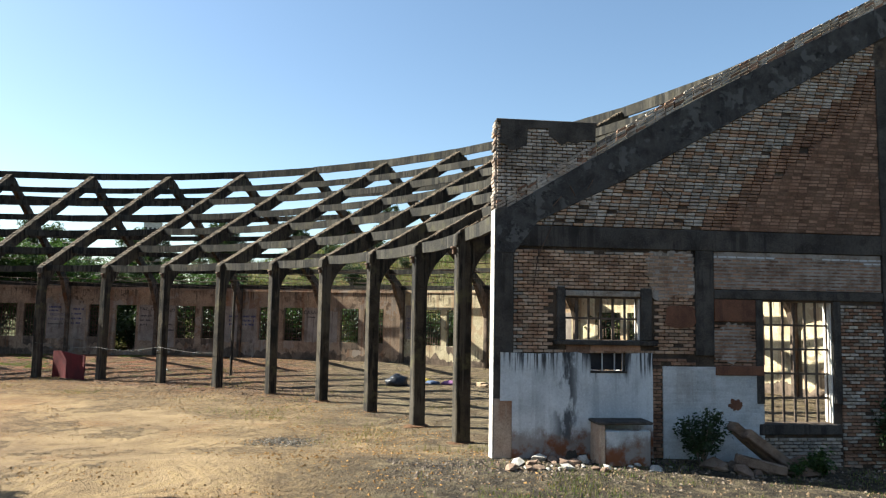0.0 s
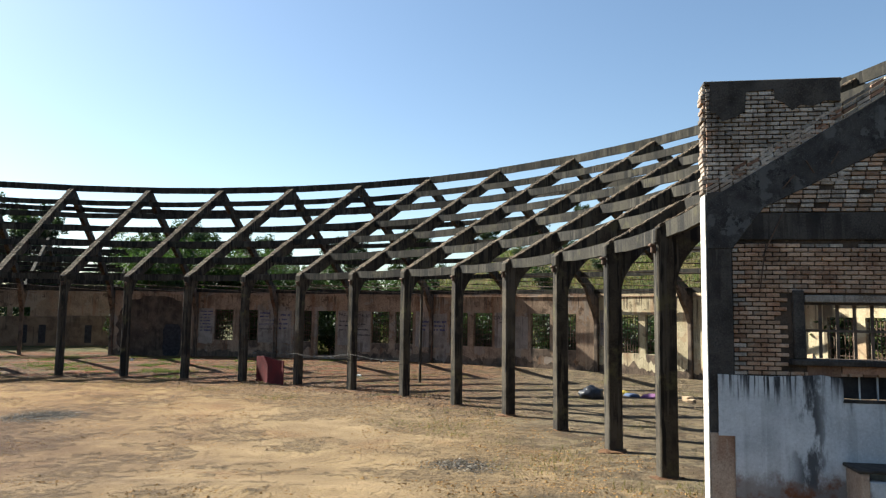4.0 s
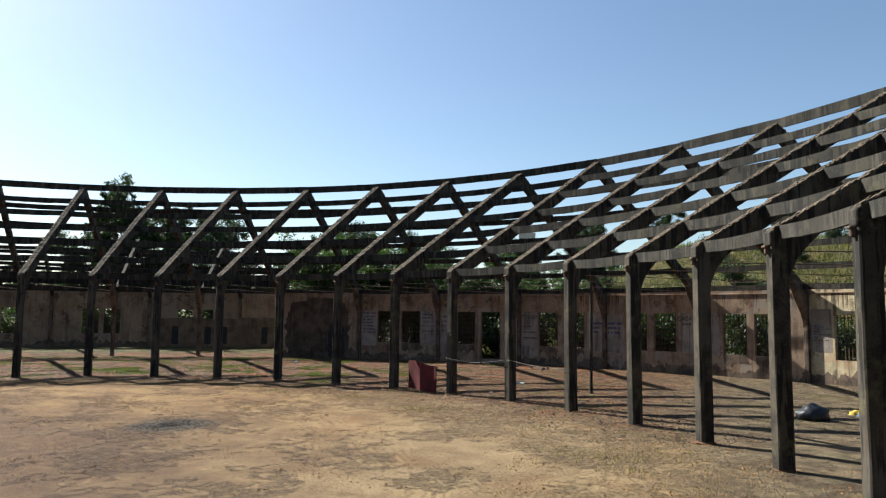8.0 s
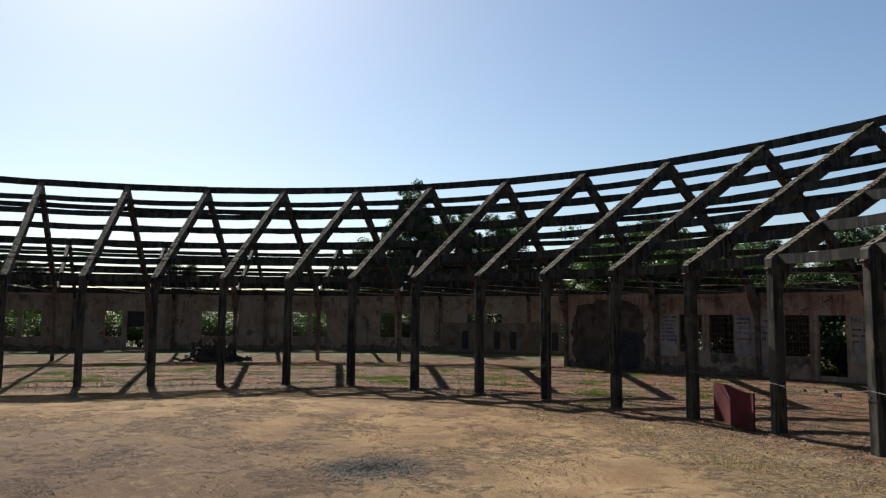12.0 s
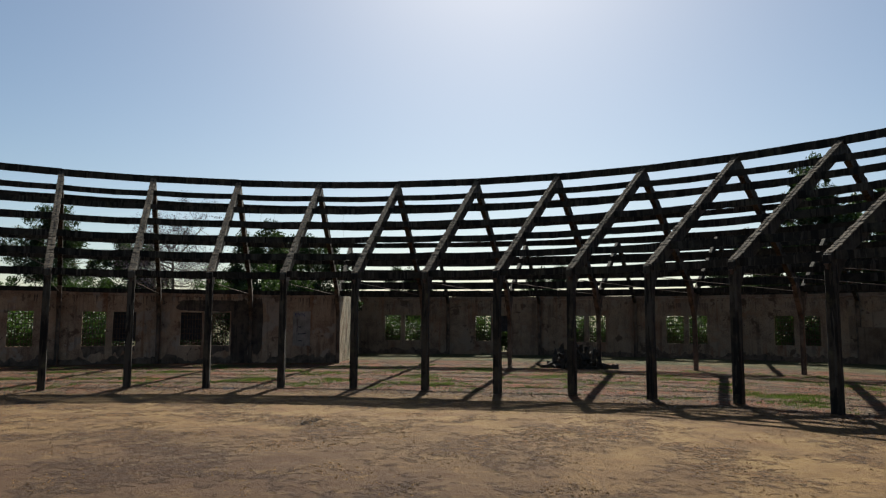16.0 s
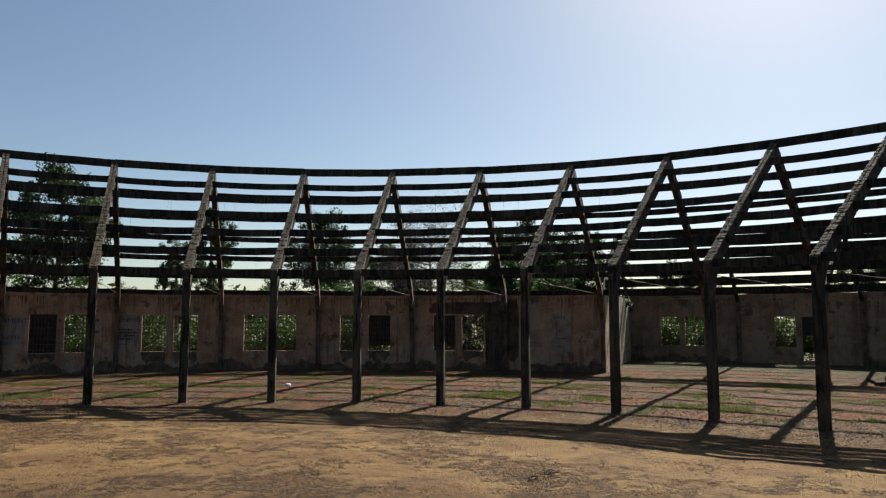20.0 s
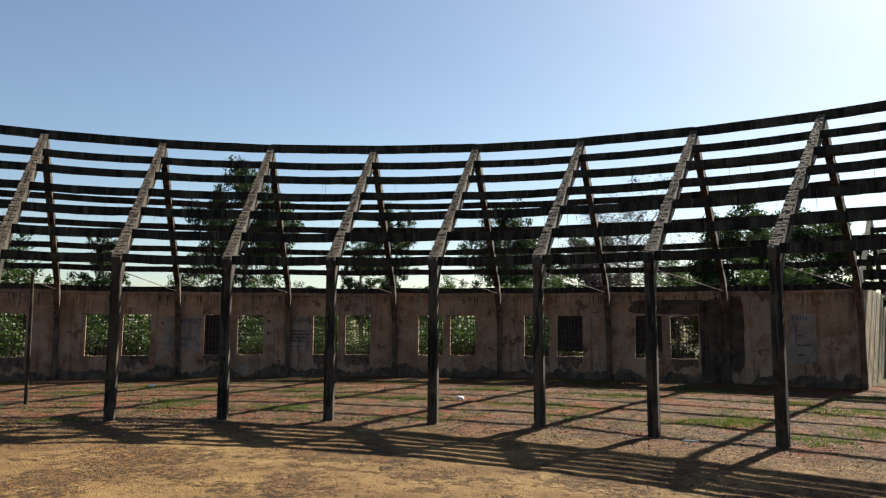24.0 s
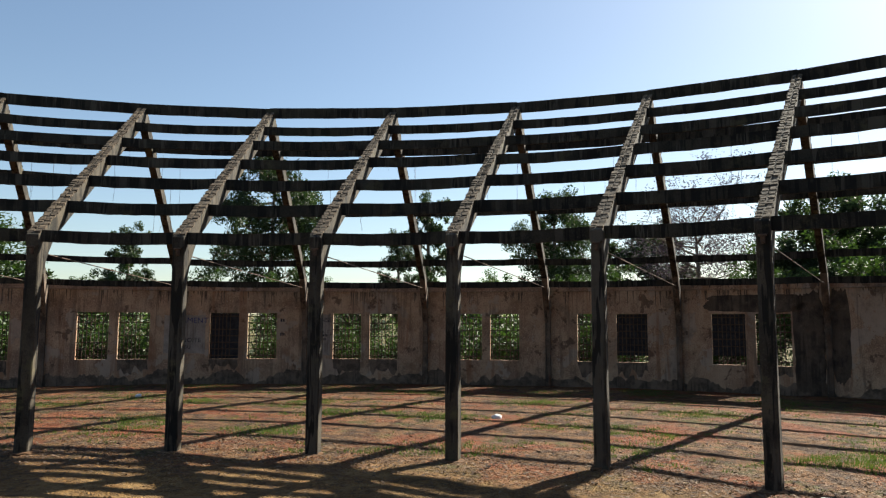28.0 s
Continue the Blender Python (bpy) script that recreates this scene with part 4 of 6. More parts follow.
def stained_whitewash():
    """Old whitewash: black runs from its upper edge, rust and damp rising from the ground."""
    m = surface("stained whitewash", (0.42, 0.425, 0.435), (0.57, 0.575, 0.585), 0.9, 0.85, (0.16, 0.155, 0.15), 0.3, 0.25, 0.25, grain=0.3)
    t = m.node_tree
    b = t.nodes["Principled BSDF"]
    n, ln = t.nodes.new, t.links.new
    geo, sep = n("ShaderNodeNewGeometry"), n("ShaderNodeSeparateXYZ")
    ln(geo.outputs["Position"], sep.inputs[0])
    col = b.inputs["Base Color"].links[0].from_socket

    def noi(scale, squash, detail=5.0):
        mp, q = n("ShaderNodeMapping"), n("ShaderNodeTexNoise")
        mp.inputs["Scale"].default_value = (1, 1, squash)
        q.inputs["Scale"].default_value, q.inputs["Detail"].default_value, q.inputs["Roughness"].default_value = scale, detail, 0.65
        ln(geo.outputs["Position"], mp.inputs["Vector"])
        ln(mp.outputs["Vector"], q.inputs["Vector"])
        return q.outputs["Fac"]

    def step(f, a, c):
        q = n("ShaderNodeMapRange")
        q.interpolation_type = "SMOOTHSTEP"
        q.inputs["From Min"].default_value, q.inputs["From Max"].default_value = a, c
        ln(f, q.inputs["Value"])
        return q.outputs["Result"]

    def calc(op, a, c):
        q = n("ShaderNodeMath")
        q.operation = op
        for k, x in enumerate((a, c)):
            if isinstance(x, (int, float)):
                q.inputs[k].default_value = x
            else:
                ln(x, q.inputs[k])
        return q.outputs[0]

    def lay_on(base, colour, f):
        q = n("ShaderNodeMix")
        q.data_type = "RGBA"
        ln(base, q.inputs[6])
        q.inputs[7].default_value = (*colour, 1)
        ln(f, q.inputs[0])
        return q.outputs[2]

    z = sep.outputs[2]
    reach = calc("ADD", z, calc("MULTIPLY", noi(5.0, 0.06), 1.9))
    runs = calc("MULTIPLY", step(reach, 3.5, 3.95), step(noi(11.0, 0.04), 0.47, 0.56))
    col = lay_on(col, (0.018, 0.018, 0.021), calc("MULTIPLY", runs, 0.95))
    x = sep.outputs[0]
    near = step(calc("ABSOLUTE", calc("SUBTRACT", x, 28.78), 0.0), 0.42, 0.05)
    smear = calc("MULTIPLY", calc("MULTIPLY", step(noi(3.2, 0.35, 7.0), 0.46, 0.58), near), step(z, 1.0, 1.3))
    col = lay_on(col, (0.03, 0.03, 0.033), calc("MULTIPLY", smear, 0.9))
    damp = calc("ADD", z, calc("MULTIPLY", noi(2.2, 0.8, 7.0), 1.3))
    col = lay_on(col, (0.15, 0.11, 0.085), calc("MULTIPLY", step(damp, 2.2, 1.85), 0.75))
    col = lay_on(col, (0.17, 0.06, 0.025), calc("MULTIPLY", step(damp, 2.08, 1.75), step(noi(1.3, 1.0), 0.42, 0.54)))
    ln(col, b.inputs["Base Color"])
    return m


stained_wash = stained_whitewash()
gable = thing("gable_wall", Matrix.Identity(4), "ruined brick gable wall in a sooty concrete frame, partly whitewashed", "gable wall", kind="structure")
WX = [27.25, 28.77, 29.31, 30.1, 30.45, 31.7, 33.3, 34.95, 36.2, 38.5, 40.0]
WZ = [-0.6, 1.57, 2.68, 3.14, 3.35, 4.26, 5.4]
open_cells = {(1, 4), (2, 4), (3, 4), (2, 2), (6, 1), (6, 2), (6, 3), (6, 4)}
part("masonry_core", panel(WX, WZ, open_cells, 0.03, 0.33), dark_mortar, gable)
part("upper_core", prism([(27.25, 5.4), (40.0, 5.4), (40.0, gable_top(40) - 0.25), (27.25, 6.1)], 0.03, 0.33), dark_mortar, gable)
part("parapet_core", prism([(27.24, 6.0), (29.44, 7.3), (29.44, 8.1), (27.24, 8.1)], 0.035, 0.31), dark_mortar, gable)
part("far_slope", prism([(40.0, -0.6), (53.3, -0.6), (53.3, 5.9), (40.0, 13.3)], 0.03, 0.33), dark_mortar, gable)
conc = lambda name, outline, y0=-0.03, y1=0.36, s=1: part(name, prism(outline, y0, y1, 0.015, 0.02, s), black_concrete, gable)
rect = lambda a, b, c, d: [(a, c), (b, c), (b, d), (a, d)]
conc("end_post", rect(27.2, 27.62, 2.1, 6.2))
part("end_post_foot", prism([(27.2, -0.5), (27.66, -0.5), (27.6, 2.09), (27.2, 2.09)], -0.02, 0.36, 0.02, 0.03, 5), rust_plaster, gable, "brown render at the foot of the post")
slope_pts = [27.2, 28.14, 30.0, 31.2, 33.1, 35.0, 37.5, 40.0]
conc("sloping_beam", [(27.2, 5.2), (27.62, 5.2)] + [(x, soffit(x) - 0.02) for x in slope_pts[1:]] + [(x, gable_top(x) - 0.3) for x in reversed(slope_pts)], -0.04, 0.36, 3).data.materials[0] = flaky_concrete
conc("cross_beam", rect(27.63, 36.2, 5.36, 5.82), -0.035, 0.3, 4)
conc("column", rect(31.71, 32.14, 3.04, 5.35), -0.033, 0.3, 5)
conc("right_column", rect(36.2, 36.75, -0.5, 9.75), -0.06, 0.36, 6)
conc("lintel", rect(32.15, 36.19, 4.3, 4.5), -0.045, 0.3, 7)
for a, b in ((28.58, 28.76), (30.46, 30.7)):
    conc("window_jamb", rect(a, b, 3.36, 4.5), -0.05, 0.3, 8)
for a, b in ((33.12, 33.29), (34.96, 35.14)):
    conc("window_jamb", rect(a, b, 2.0, 4.29), -0.04, 0.3, 9)
conc("window_sill", rect(28.5, 30.8, 3.25, 3.345), -0.12, 0.3, 10)
conc("window_sill", rect(33.15, 35.08, 1.33, 1.56), -0.05, 0.3, 11)
part("window_head", prism(rect(28.77, 30.45, 4.3, 4.42), -0.02, 0.3, 0.01), brick_pale, gable)

# bricks: one shared brick for the panel beside the camera, the rest joined
COURSE, LENGTH = 0.077, 0.226
bm = box((-0.103, -0.014, -0.03), (0.103, 0.05, 0.03), 0.006)
brick_unit = bpy.data.meshes.new("brick")
bm.to_mesh(brick_unit)
bm.free()
brick_unit.materials.append(brick_orange)
joined = {}
single = [0]


def one_brick(store, x0, x1, z0, z1, tilt=0.0):
    v, f = joined.setdefault(store, ([], []))
    y0, y1 = -0.016 + rng.uniform(-0.007, 0.006), 0.04
    i = len(v)
    j = lambda: rng.uniform(-0.003, 0.003)
    for y, e in ((y0, 0.004), (y1, 0)):
        for x, z in ((x0 + e, z0 + e), (x1 - e, z0 + e), (x1 - e, z1 - e), (x0 + e, z1 - e)):
            v.append((x + j(), y, z + j() + tilt * (x - x0)))
    f += [(i, i + 1, i + 2, i + 3)] + [(i + a, i + 4 + a, i + 4 + (a + 1) % 4, i + (a + 1) % 4) for a in range(4)]


def lay(x_lo, x_hi, z_lo, z_hi, which, holes=(), parts=False, loss=0.01, joint=0.017):
    """Courses of bricks between two edges, which are functions of the height."""
    rows = int((z_hi - z_lo) / COURSE)
    for c in range(rows):
        z = z_lo + c * COURSE
        lo, hi = x_lo(z + 0.04), x_hi(z + 0.04)
        x = lo - (0.5 * LENGTH if c % 2 else 0) - rng.uniform(0, 0.03)
        while x < hi:
            a, b = max(x, lo), min(x + LENGTH - 0.018, hi)
            x += LENGTH
            if b - a < 0.05 or rng.random() < loss or any(h[0] < b and a < h[1] and h[2] < z + 0.06 and z + 0.01 < h[3] for h in holes):
                continue
            if parts and single[0] < 300 and b - a > 0.206:
                single[0] += 1
                again("brick", brick_unit, gable, pose((a + b) / 2, rng.uniform(-0.006, 0.005), z + 0.035, 0, rng.uniform(-0.5, 0.5), rng.uniform(-1, 1)))
            else:
                one_brick(which((a + b) / 2, z), a, b - (joint - 0.017) * rng.random(), z + (joint - 0.017) * rng.random(), z + COURSE - joint)


fixed = lambda v: (lambda z: v)
upper_low = lambda z: max(27.9, 28.14 + (z - 5.93) / 0.56)
dark_side = lambda x, z: "dark" if (x - 31.9) * 0.85 > (z - 6.0) + 0.5 * noise.noise(Vector((x, z, 0))) else rng.choice(("pale", "pale", "orange"))
lay(fixed(27.62), fixed(31.7), 3.07, 5.35, lambda x, z: rng.choice(("pale", "pale", "orange")) if z > 4.3 + 0.4 * noise.noise(Vector((x, z, 8))) else "dark" if x > 30.3 else rng.choice(("orange", "dark", "pale")), [(28.5, 30.75, 3.2, 4.46)], True)
lay(upper_low, fixed(36.2), 5.84, 10.6, dark_side, loss=0.015)
lay(fixed(32.15), fixed(36.18), 4.52, 5.35, lambda x, z: "white" if z > 5.2 + 0.25 * noise.noise(Vector((x, z * 3, 4))) else "dark", joint=0.03)
lay(fixed(32.15), fixed(33.11), 2.83, 3.8, lambda x, z: "dark", joint=0.027)
lay(fixed(35.15), fixed(36.19), 0.3, 4.29, lambda x, z: "pale" if rng.random() < 0.4 else "dark")
lay(fixed(30.72), fixed(31.7), 2.83, 3.06, lambda x, z: "dark")
lay(fixed(30.95), fixed(33.28), 0.2, 2.82, lambda x, z: "white")
lay(fixed(33.29), fixed(35.1), 0.2, 1.32, lambda x, z: "pale")
lay(fixed(30.71), fixed(30.94), 0.3, 2.82, lambda x, z: "dark")
lay(fixed(27.23), fixed(29.45), 6.35, 8.12, lambda x, z: "pale", loss=0.0)
for n_ in range(4):
    # sloping brick coping over the beam
    x = 27.22
    while x < 39.5:
        z = gable_top(x) - 0.3 + n_ * 0.078
        one_brick("pale" if rng.random() < 0.7 else "dark", x, x + 0.21, z, z + 0.064, 0.59)
        x += 0.226
for key, material in (("pale", brick_pale), ("dark", brick_red), ("white", brick_white), ("orange", brick_orange)):
    v, f = joined[key]
    ob = part("brickwork", (v, [], f), material, gable)
    tagged(ob, kind="stuff")
part("limewash", box((30.96, -0.006, 0.2), (33.27, 0.028, 2.8)), brick_white, gable, "whitewash over the joints")
smear = surface("lime smeared over brick", (0.15, 0.11, 0.085), (0.34, 0.30, 0.265), 0.35, 0.95, (0.1, 0.06, 0.04), 0.5, 0, 0.6)
part("limewash", box((32.16, -0.009, 4.52), (36.17, 0.028, 5.35)), smear, gable, "lime smeared over the joints")
part("limewash", prism(ragged(32.1, 33.12, 2.84, 3.75, 52, 60, 0.3), -0.009, 0.028), smear, gable, "lime smeared over the joints")
part("limewash", prism(ragged(30.55, 31.75, 4.2, 5.45, 51, 60, 0.35), -0.009, 0.028), smear, gable, "lime smeared over the joints")
red_joint = surface("red-brown mortar", (0.085, 0.045, 0.028), (0.17, 0.1, 0.062), 0.5, 0.95, (0.045, 0.03, 0.022), 0.5, 0, 0.6)
part("red_render", prism([(32.3, 5.84), (36.19, 5.84), (36.19, 9.0), (35.9, 8.95), (35.7, 8.5), (35.3, 8.45), (35.15, 8.1), (34.7, 7.95), (34.5, 7.5), (34.1, 7.45), (33.8, 7.05), (33.4, 6.95), (33.2, 6.5), (32.8, 6.4), (32.7, 6.05)], -0.011, 0.028), red_joint, gable, "red-brown mortar washed over the bricks")
# reveals that face the sun, its brightness put into a paler render
part("reveal", box((34.926, 0.035, 1.58), (34.948, 0.3, 4.28)), sunlit_render, gable, "window reveal in pale render, sunlight put into its colour")
part("reveal", box((30.427, 0.035, 3.36), (30.448, 0.3, 4.26)), sunlit_render, gable, "window reveal in pale render, sunlight put into its colour")
# ragged brick ends and soot-black render on the parapet
v, f = [], []
part("parapet_render", prism([(27.3, 8.125), (27.28, 7.6), (27.4, 7.58), (27.5, 7.44), (27.7, 7.5), (27.88, 7.6), (27.9, 7.95), (28.36, 7.98), (28.38, 7.8), (28.52, 7.74), (28.66, 7.6), (28.8, 7.7), (29.0, 7.66), (29.2, 7.76), (29.43, 7.74), (29.43, 8.125)], -0.034, -0.018), black_concrete, gable, "soot-black flaking render")
part("parapet_cap", box((27.2, -0.03, 8.1), (29.47, 0.34, 8.16), 0.012), black_concrete, gable)
# whitewashed render slab
part("white_render", panel([27.34, 27.6, 28.2, 29.0, 29.31, 30.1, 30.7], [0.2, 2.05, 2.68, 3.07], {(0, 0), (4, 2)}, -0.06, 0.02, 0.03, 9), stained_wash, gable, "white painted render with black run-off streaks")
part("red_board", box((28.78, -0.02, 3.07), (29.3, 0.02, 3.24)), brick_red, gable)
part("red_board", box((29.32, -0.02, 3.12), (30.44, 0.02, 3.24)), brick_red, gable)
for x in (29.31, 29.62, 29.9, 30.08):
    part("opening_bar", box((x - 0.012, 0.1, 2.68), (x + 0.012, 0.125, 3.14)), whitewash, gable)
part("opening_frame", box((29.3, -0.07, 2.65), (30.12, 0.1, 2.69)), black_concrete, gable)


# the two grilles of the gable, with flat bars that catch the sun
def gable_grille(number, x0, x1, z0, z1, nx, nz):
    g = thing(f"window_{number}", pose((x0 + x1) / 2, 0.18, (z0 + z1) / 2), "glassless window with a grid of pale flat iron bars", "window grille", "barred windows of the gable", "structure")
    w, h = x1 - x0, z1 - z0
    up, cr = bar_mesh("bar", 0.05, 0.03, h, bar_paint), bar_mesh("bar", w, 0.03, 0.045, bar_paint)
    for i in range(nx + 1):
        again("bar", up, g, pose(-w / 2 + i * w / nx, 0, 0, 0, rng.uniform(-0.4, 0.4), 0))
    for j in range(1, nz):
        again("bar", cr, g, pose(0, -0.03, -h / 2 + j * h / nz, 0, rng.uniform(-0.4, 0.4), 0))


gable_grille(90, 28.79, 30.43, 3.36, 4.28, 6, 2)
gable_grille(91, 33.32, 34.93, 1.58, 4.28, 6, 5)

# ---- the low trough at the foot of the white wall ----
trough = thing("wash_trough", pose(29.3, -0.06, 0.5), "whitewashed masonry wash trough with rust stains against the gable", "trough")
part("side_panel", prism([(0.0, -0.2), (0.12, -0.2), (0.12, 1.14), (0.0, 1.14)], -0.62, 0.0, 0.02, 0.02, 3), rust_plaster, trough)
part("slab", box((-0.05, -0.64, 1.145), (1.14, 0.0, 1.2), 0.015), black_concrete, trough)
part("front_panel", box((0.125, -0.6, -0.2), (1.1, -0.5, 1.02), 0.02), stained_wash, trough, "whitewashed front with a rust-red lower half")

# black soot runs, damp and rust on the white render
soot_run = surface("black run-off", (0.12, 0.12, 0.122), (0.26, 0.26, 0.265), 0.25, 0.95, (0.05, 0.05, 0.05), 0.5, 0.6, 0.3, moss=(0.33, 0.33, 0.335))
rust_damp = surface("rust-red damp", (0.14, 0.06, 0.032), (0.27, 0.14, 0.085), 0.22, 0.95, (0.05, 0.025, 0.016), 0.6, 0.3, 0.4, moss=(0.3, 0.24, 0.2))
brown_damp = surface("red-brown render", (0.10, 0.045, 0.028), (0.19, 0.085, 0.05), 0.6, 0.95, (0.04, 0.025, 0.02), 0.5, 0.3, 0.4)
rr = random.Random(77)


def blotch(cx, cz, rx, rz, seed, n=34):
    """A ragged closed outline round a spot."""
    pts = []
    for i in range(n):
        a = 2 * math.pi * i / n
        d = 1 + 0.5 * noise.noise(Vector((math.cos(a) * 1.3, math.sin(a) * 1.3, seed))) + 0.55 * noise.noise(Vector((math.cos(a) * 5, math.sin(a) * 5, seed + 9)))
        pts.append((cx + rx * d * math.cos(a), cz + rz * d * math.sin(a)))
    return pts


part("red_render", prism(ragged(30.98, 31.74, 3.62, 4.16, 61, 60, 0.1), -0.024, -0.03), brown_damp, gable, "patch of red-brown render over the bricks")
part("red_render", box((32.15, -0.03, 3.8), (33.11, 0.03, 4.29), 0.008), brown_damp, gable, "patch of red-brown render over the bricks")
part("red_ledge", box((32.16, -0.05, 2.62), (33.28, 0.03, 2.83), 0.012), brown_damp, gable, "red-brown brick ledge above the whitewash")
part("brick_scar", prism(blotch(32.6, 1.98, 0.16, 0.11, 70), -0.024, -0.031), brown_damp, gable, "hole in the whitewash showing brick")
part("ash_render", prism(blotch(37.6, 7.4, 1.1, 0.8, 71), -0.02, -0.031), brown_damp, gable, "red-brown render on the upper brickwork")
foot_soot = surface("sooty damp", (0.02, 0.017, 0.015), (0.09, 0.07, 0.055), 0.3, 0.95, (0.012, 0.01, 0.009), 0.6, 0.4, 0.4)
for i, (cx, cz, rx, rz) in enumerate(((29.0, 0.62, 0.4, 0.34), (28.35, 0.62, 0.36, 0.24), (30.0, 0.45, 0.5, 0.12))):
    part("soot_stain", prism(blotch(cx, cz, rx, rz, 80 + i, 50), -0.0655 - 0.001 * i, -0.062), foot_soot if i != 1 else rust_damp, gable, "dark damp stain at the foot of the white render")
# dark panel paints the unlit interior seen through the opening
part("shutter", box((29.32, 0.2, 2.7), (30.09, 0.22, 3.12)), dark_paint, gable, "dark panel for the shaded interior behind the small opening")
# broken reinforcing iron hanging from the sloping beam
for i, (x, z, l, tilt) in enumerate(((28.3, 5.5, 1.0, 25), (28.1, 4.9, 0.8, 8), (31.0, 6.7, 0.45, -50), (28.55, 6.35, 0.3, 40), (28.9, 6.6, 0.25, -30), (29.3, 6.75, 0.25, 30))):
    bm = bmesh.new()
    bmesh.ops.create_cone(bm, cap_ends=True, segments=5, radius1=0.012, radius2=0.012, depth=l)
    part("rebar", bm, iron, gable, "bare rusty reinforcing bar").matrix_local = pose(x, -0.075, z, 0, tilt, 0)
# paler strip carries the sun's brightness on the end face
part("end_render", box((27.175, -0.03, 0.3), (27.199, 0.36, 6.15), 0.008), sunlit_render, gable, "pale render on the wall's end face, sunlight put into its colour")
for i in range(24):
    z = 6.18 + i * 0.08
    d = rng.uniform(0.005, 0.05)
    part("broken_brick", box((27.199 - d, 0.0 + rng.uniform(0, 0.04), z), (27.23, 0.33, z + 0.066), 0.006), brick_pale, gable)


# ---- loose things ----
def lump(size, seed, sharp=0.35, n=1):
    bm = bmesh.new()
    bmesh.ops.create_icosphere(bm, subdivisions=n, radius=1.0)
    rr = random.Random(seed)
    for v in bm.verts:
        d = 1 + rr.uniform(-sharp, sharp)
        v.co = Vector((v.co.x * size[0] * d, v.co.y * size[1] * d, v.co.z * size[2] * d))
    return bm


def put(ob, x, y, up=0.0, rx=0, ry=0, rz=0):
    ob.matrix_world = pose(x, y, ground_z(x, y) + up, rx, ry, rz)
    return ob


rubble_white = surface("broken plaster", (0.26, 0.235, 0.205), (0.5, 0.47, 0.42), 0.2, 0.95, (0.13, 0.09, 0.065), 0.6, 0, 0.5)
rubble_grey = surface("broken masonry", (0.11, 0.07, 0.05), (0.26, 0.18, 0.13), 0.3, 0.95, (0.06, 0.05, 0.04), 0.4, 0, 0.6)
for i in range(90):
    x = 27.2 + rng.random() ** 1.2 * 3.6
    s = 0.03 + 0.13 * rng.random() ** 2.6
    ob = part("rubble_block", lump((s * 1.3, s, s * 0.6), i), rubble_white if rng.random() < 0.45 else rubble_grey)
    put(ob, x, -0.25 - rng.random() * 0.9, s * 0.3, rng.uniform(-25, 25), rng.uniform(-25, 25), rng.uniform(0, 180))
    tagged(ob, "angular lump of broken white plaster and masonry", "rubble", "rubble at the foot of the gable")
for i in range(34):
    s = 0.06 + 0.22 * rng.random() ** 1.6
    ob = part("rubble_block", lump((s * 1.3, s, s * 0.6), 50 + i), rubble_grey)
    put(ob, 31.2 + rng.random() * 3.2, -0.3 - rng.random() * 0.9, s * 0.3, rng.uniform(-25, 25), rng.uniform(-25, 25), rng.uniform(0, 180))
    tagged(ob, "brown lump of fallen brick masonry", "rubble", "rubble at the foot of the gable")
for i, (x, y, l, rz, ry) in enumerate(((32.75, -0.55, 1.5, 8, 38), (32.95, -0.75, 1.35, 5, 35), (32.6, -1.0, 1.0, -20, 12))):
    bm = box((-l / 2, -0.13, -0.1), (l / 2, 0.13, 0.1), 0.025)
    bmesh.ops.subdivide_edges(bm, edges=bm.edges[:], cuts=2)
    for v_ in bm.verts:
        v_.co += noise.noise_vector(v_.co * 4 + Vector((i, 0, 0))) * 0.03
    ob = part("fallen_lintel", bm, rubble_grey)
    put(ob, x, y, 0.1 + l / 2 * math.sin(radians(ry)) * 0.8, 0, ry, rz)
    tagged(ob, "broken masonry lintel leaning on the rubble heap", "fallen beam", "fallen beams at the gable")

mound_mat = surface("red earth heap", (0.06, 0.028, 0.012), (0.125, 0.064, 0.029), 0.3, 0.97, (0.05, 0.03, 0.015), 0.5, 0, 0.7, speck=(0.26, 0.17, 0.09))
for k in range(1, 28):
    rr = random.Random(k + 900)
    bm = bmesh.new()
    bmesh.ops.create_icosphere(bm, subdivisions=3, radius=1.0)
    w_, h_ = rr.uniform(0.3, 0.45), rr.uniform(0.05, 0.13)
    for v_ in bm.verts:
        d = 1 + 0.35 * noise.noise(v_.co * 2.1 + Vector((k, 0, 0))) + 0.14 * noise.noise(v_.co * 6 + Vector((k, 0, 0)))
        v_.co = Vector((v_.co.x * w_ * d, v_.co.y * w_ * 0.85 * d, v_.co.z * h_ * d))
    p = polar(k, R_IN - 0.04)
    ob = part("earth_mound", bm, mound_mat)
    put(ob, p.x, p.y, -0.02, 0, 0, k * 31)
    tagged(ob, "low heap of red earth round the foot of a post", "earth mound", "earth heaped round the posts")

# clods of earth over the open yard
v, f = [], []
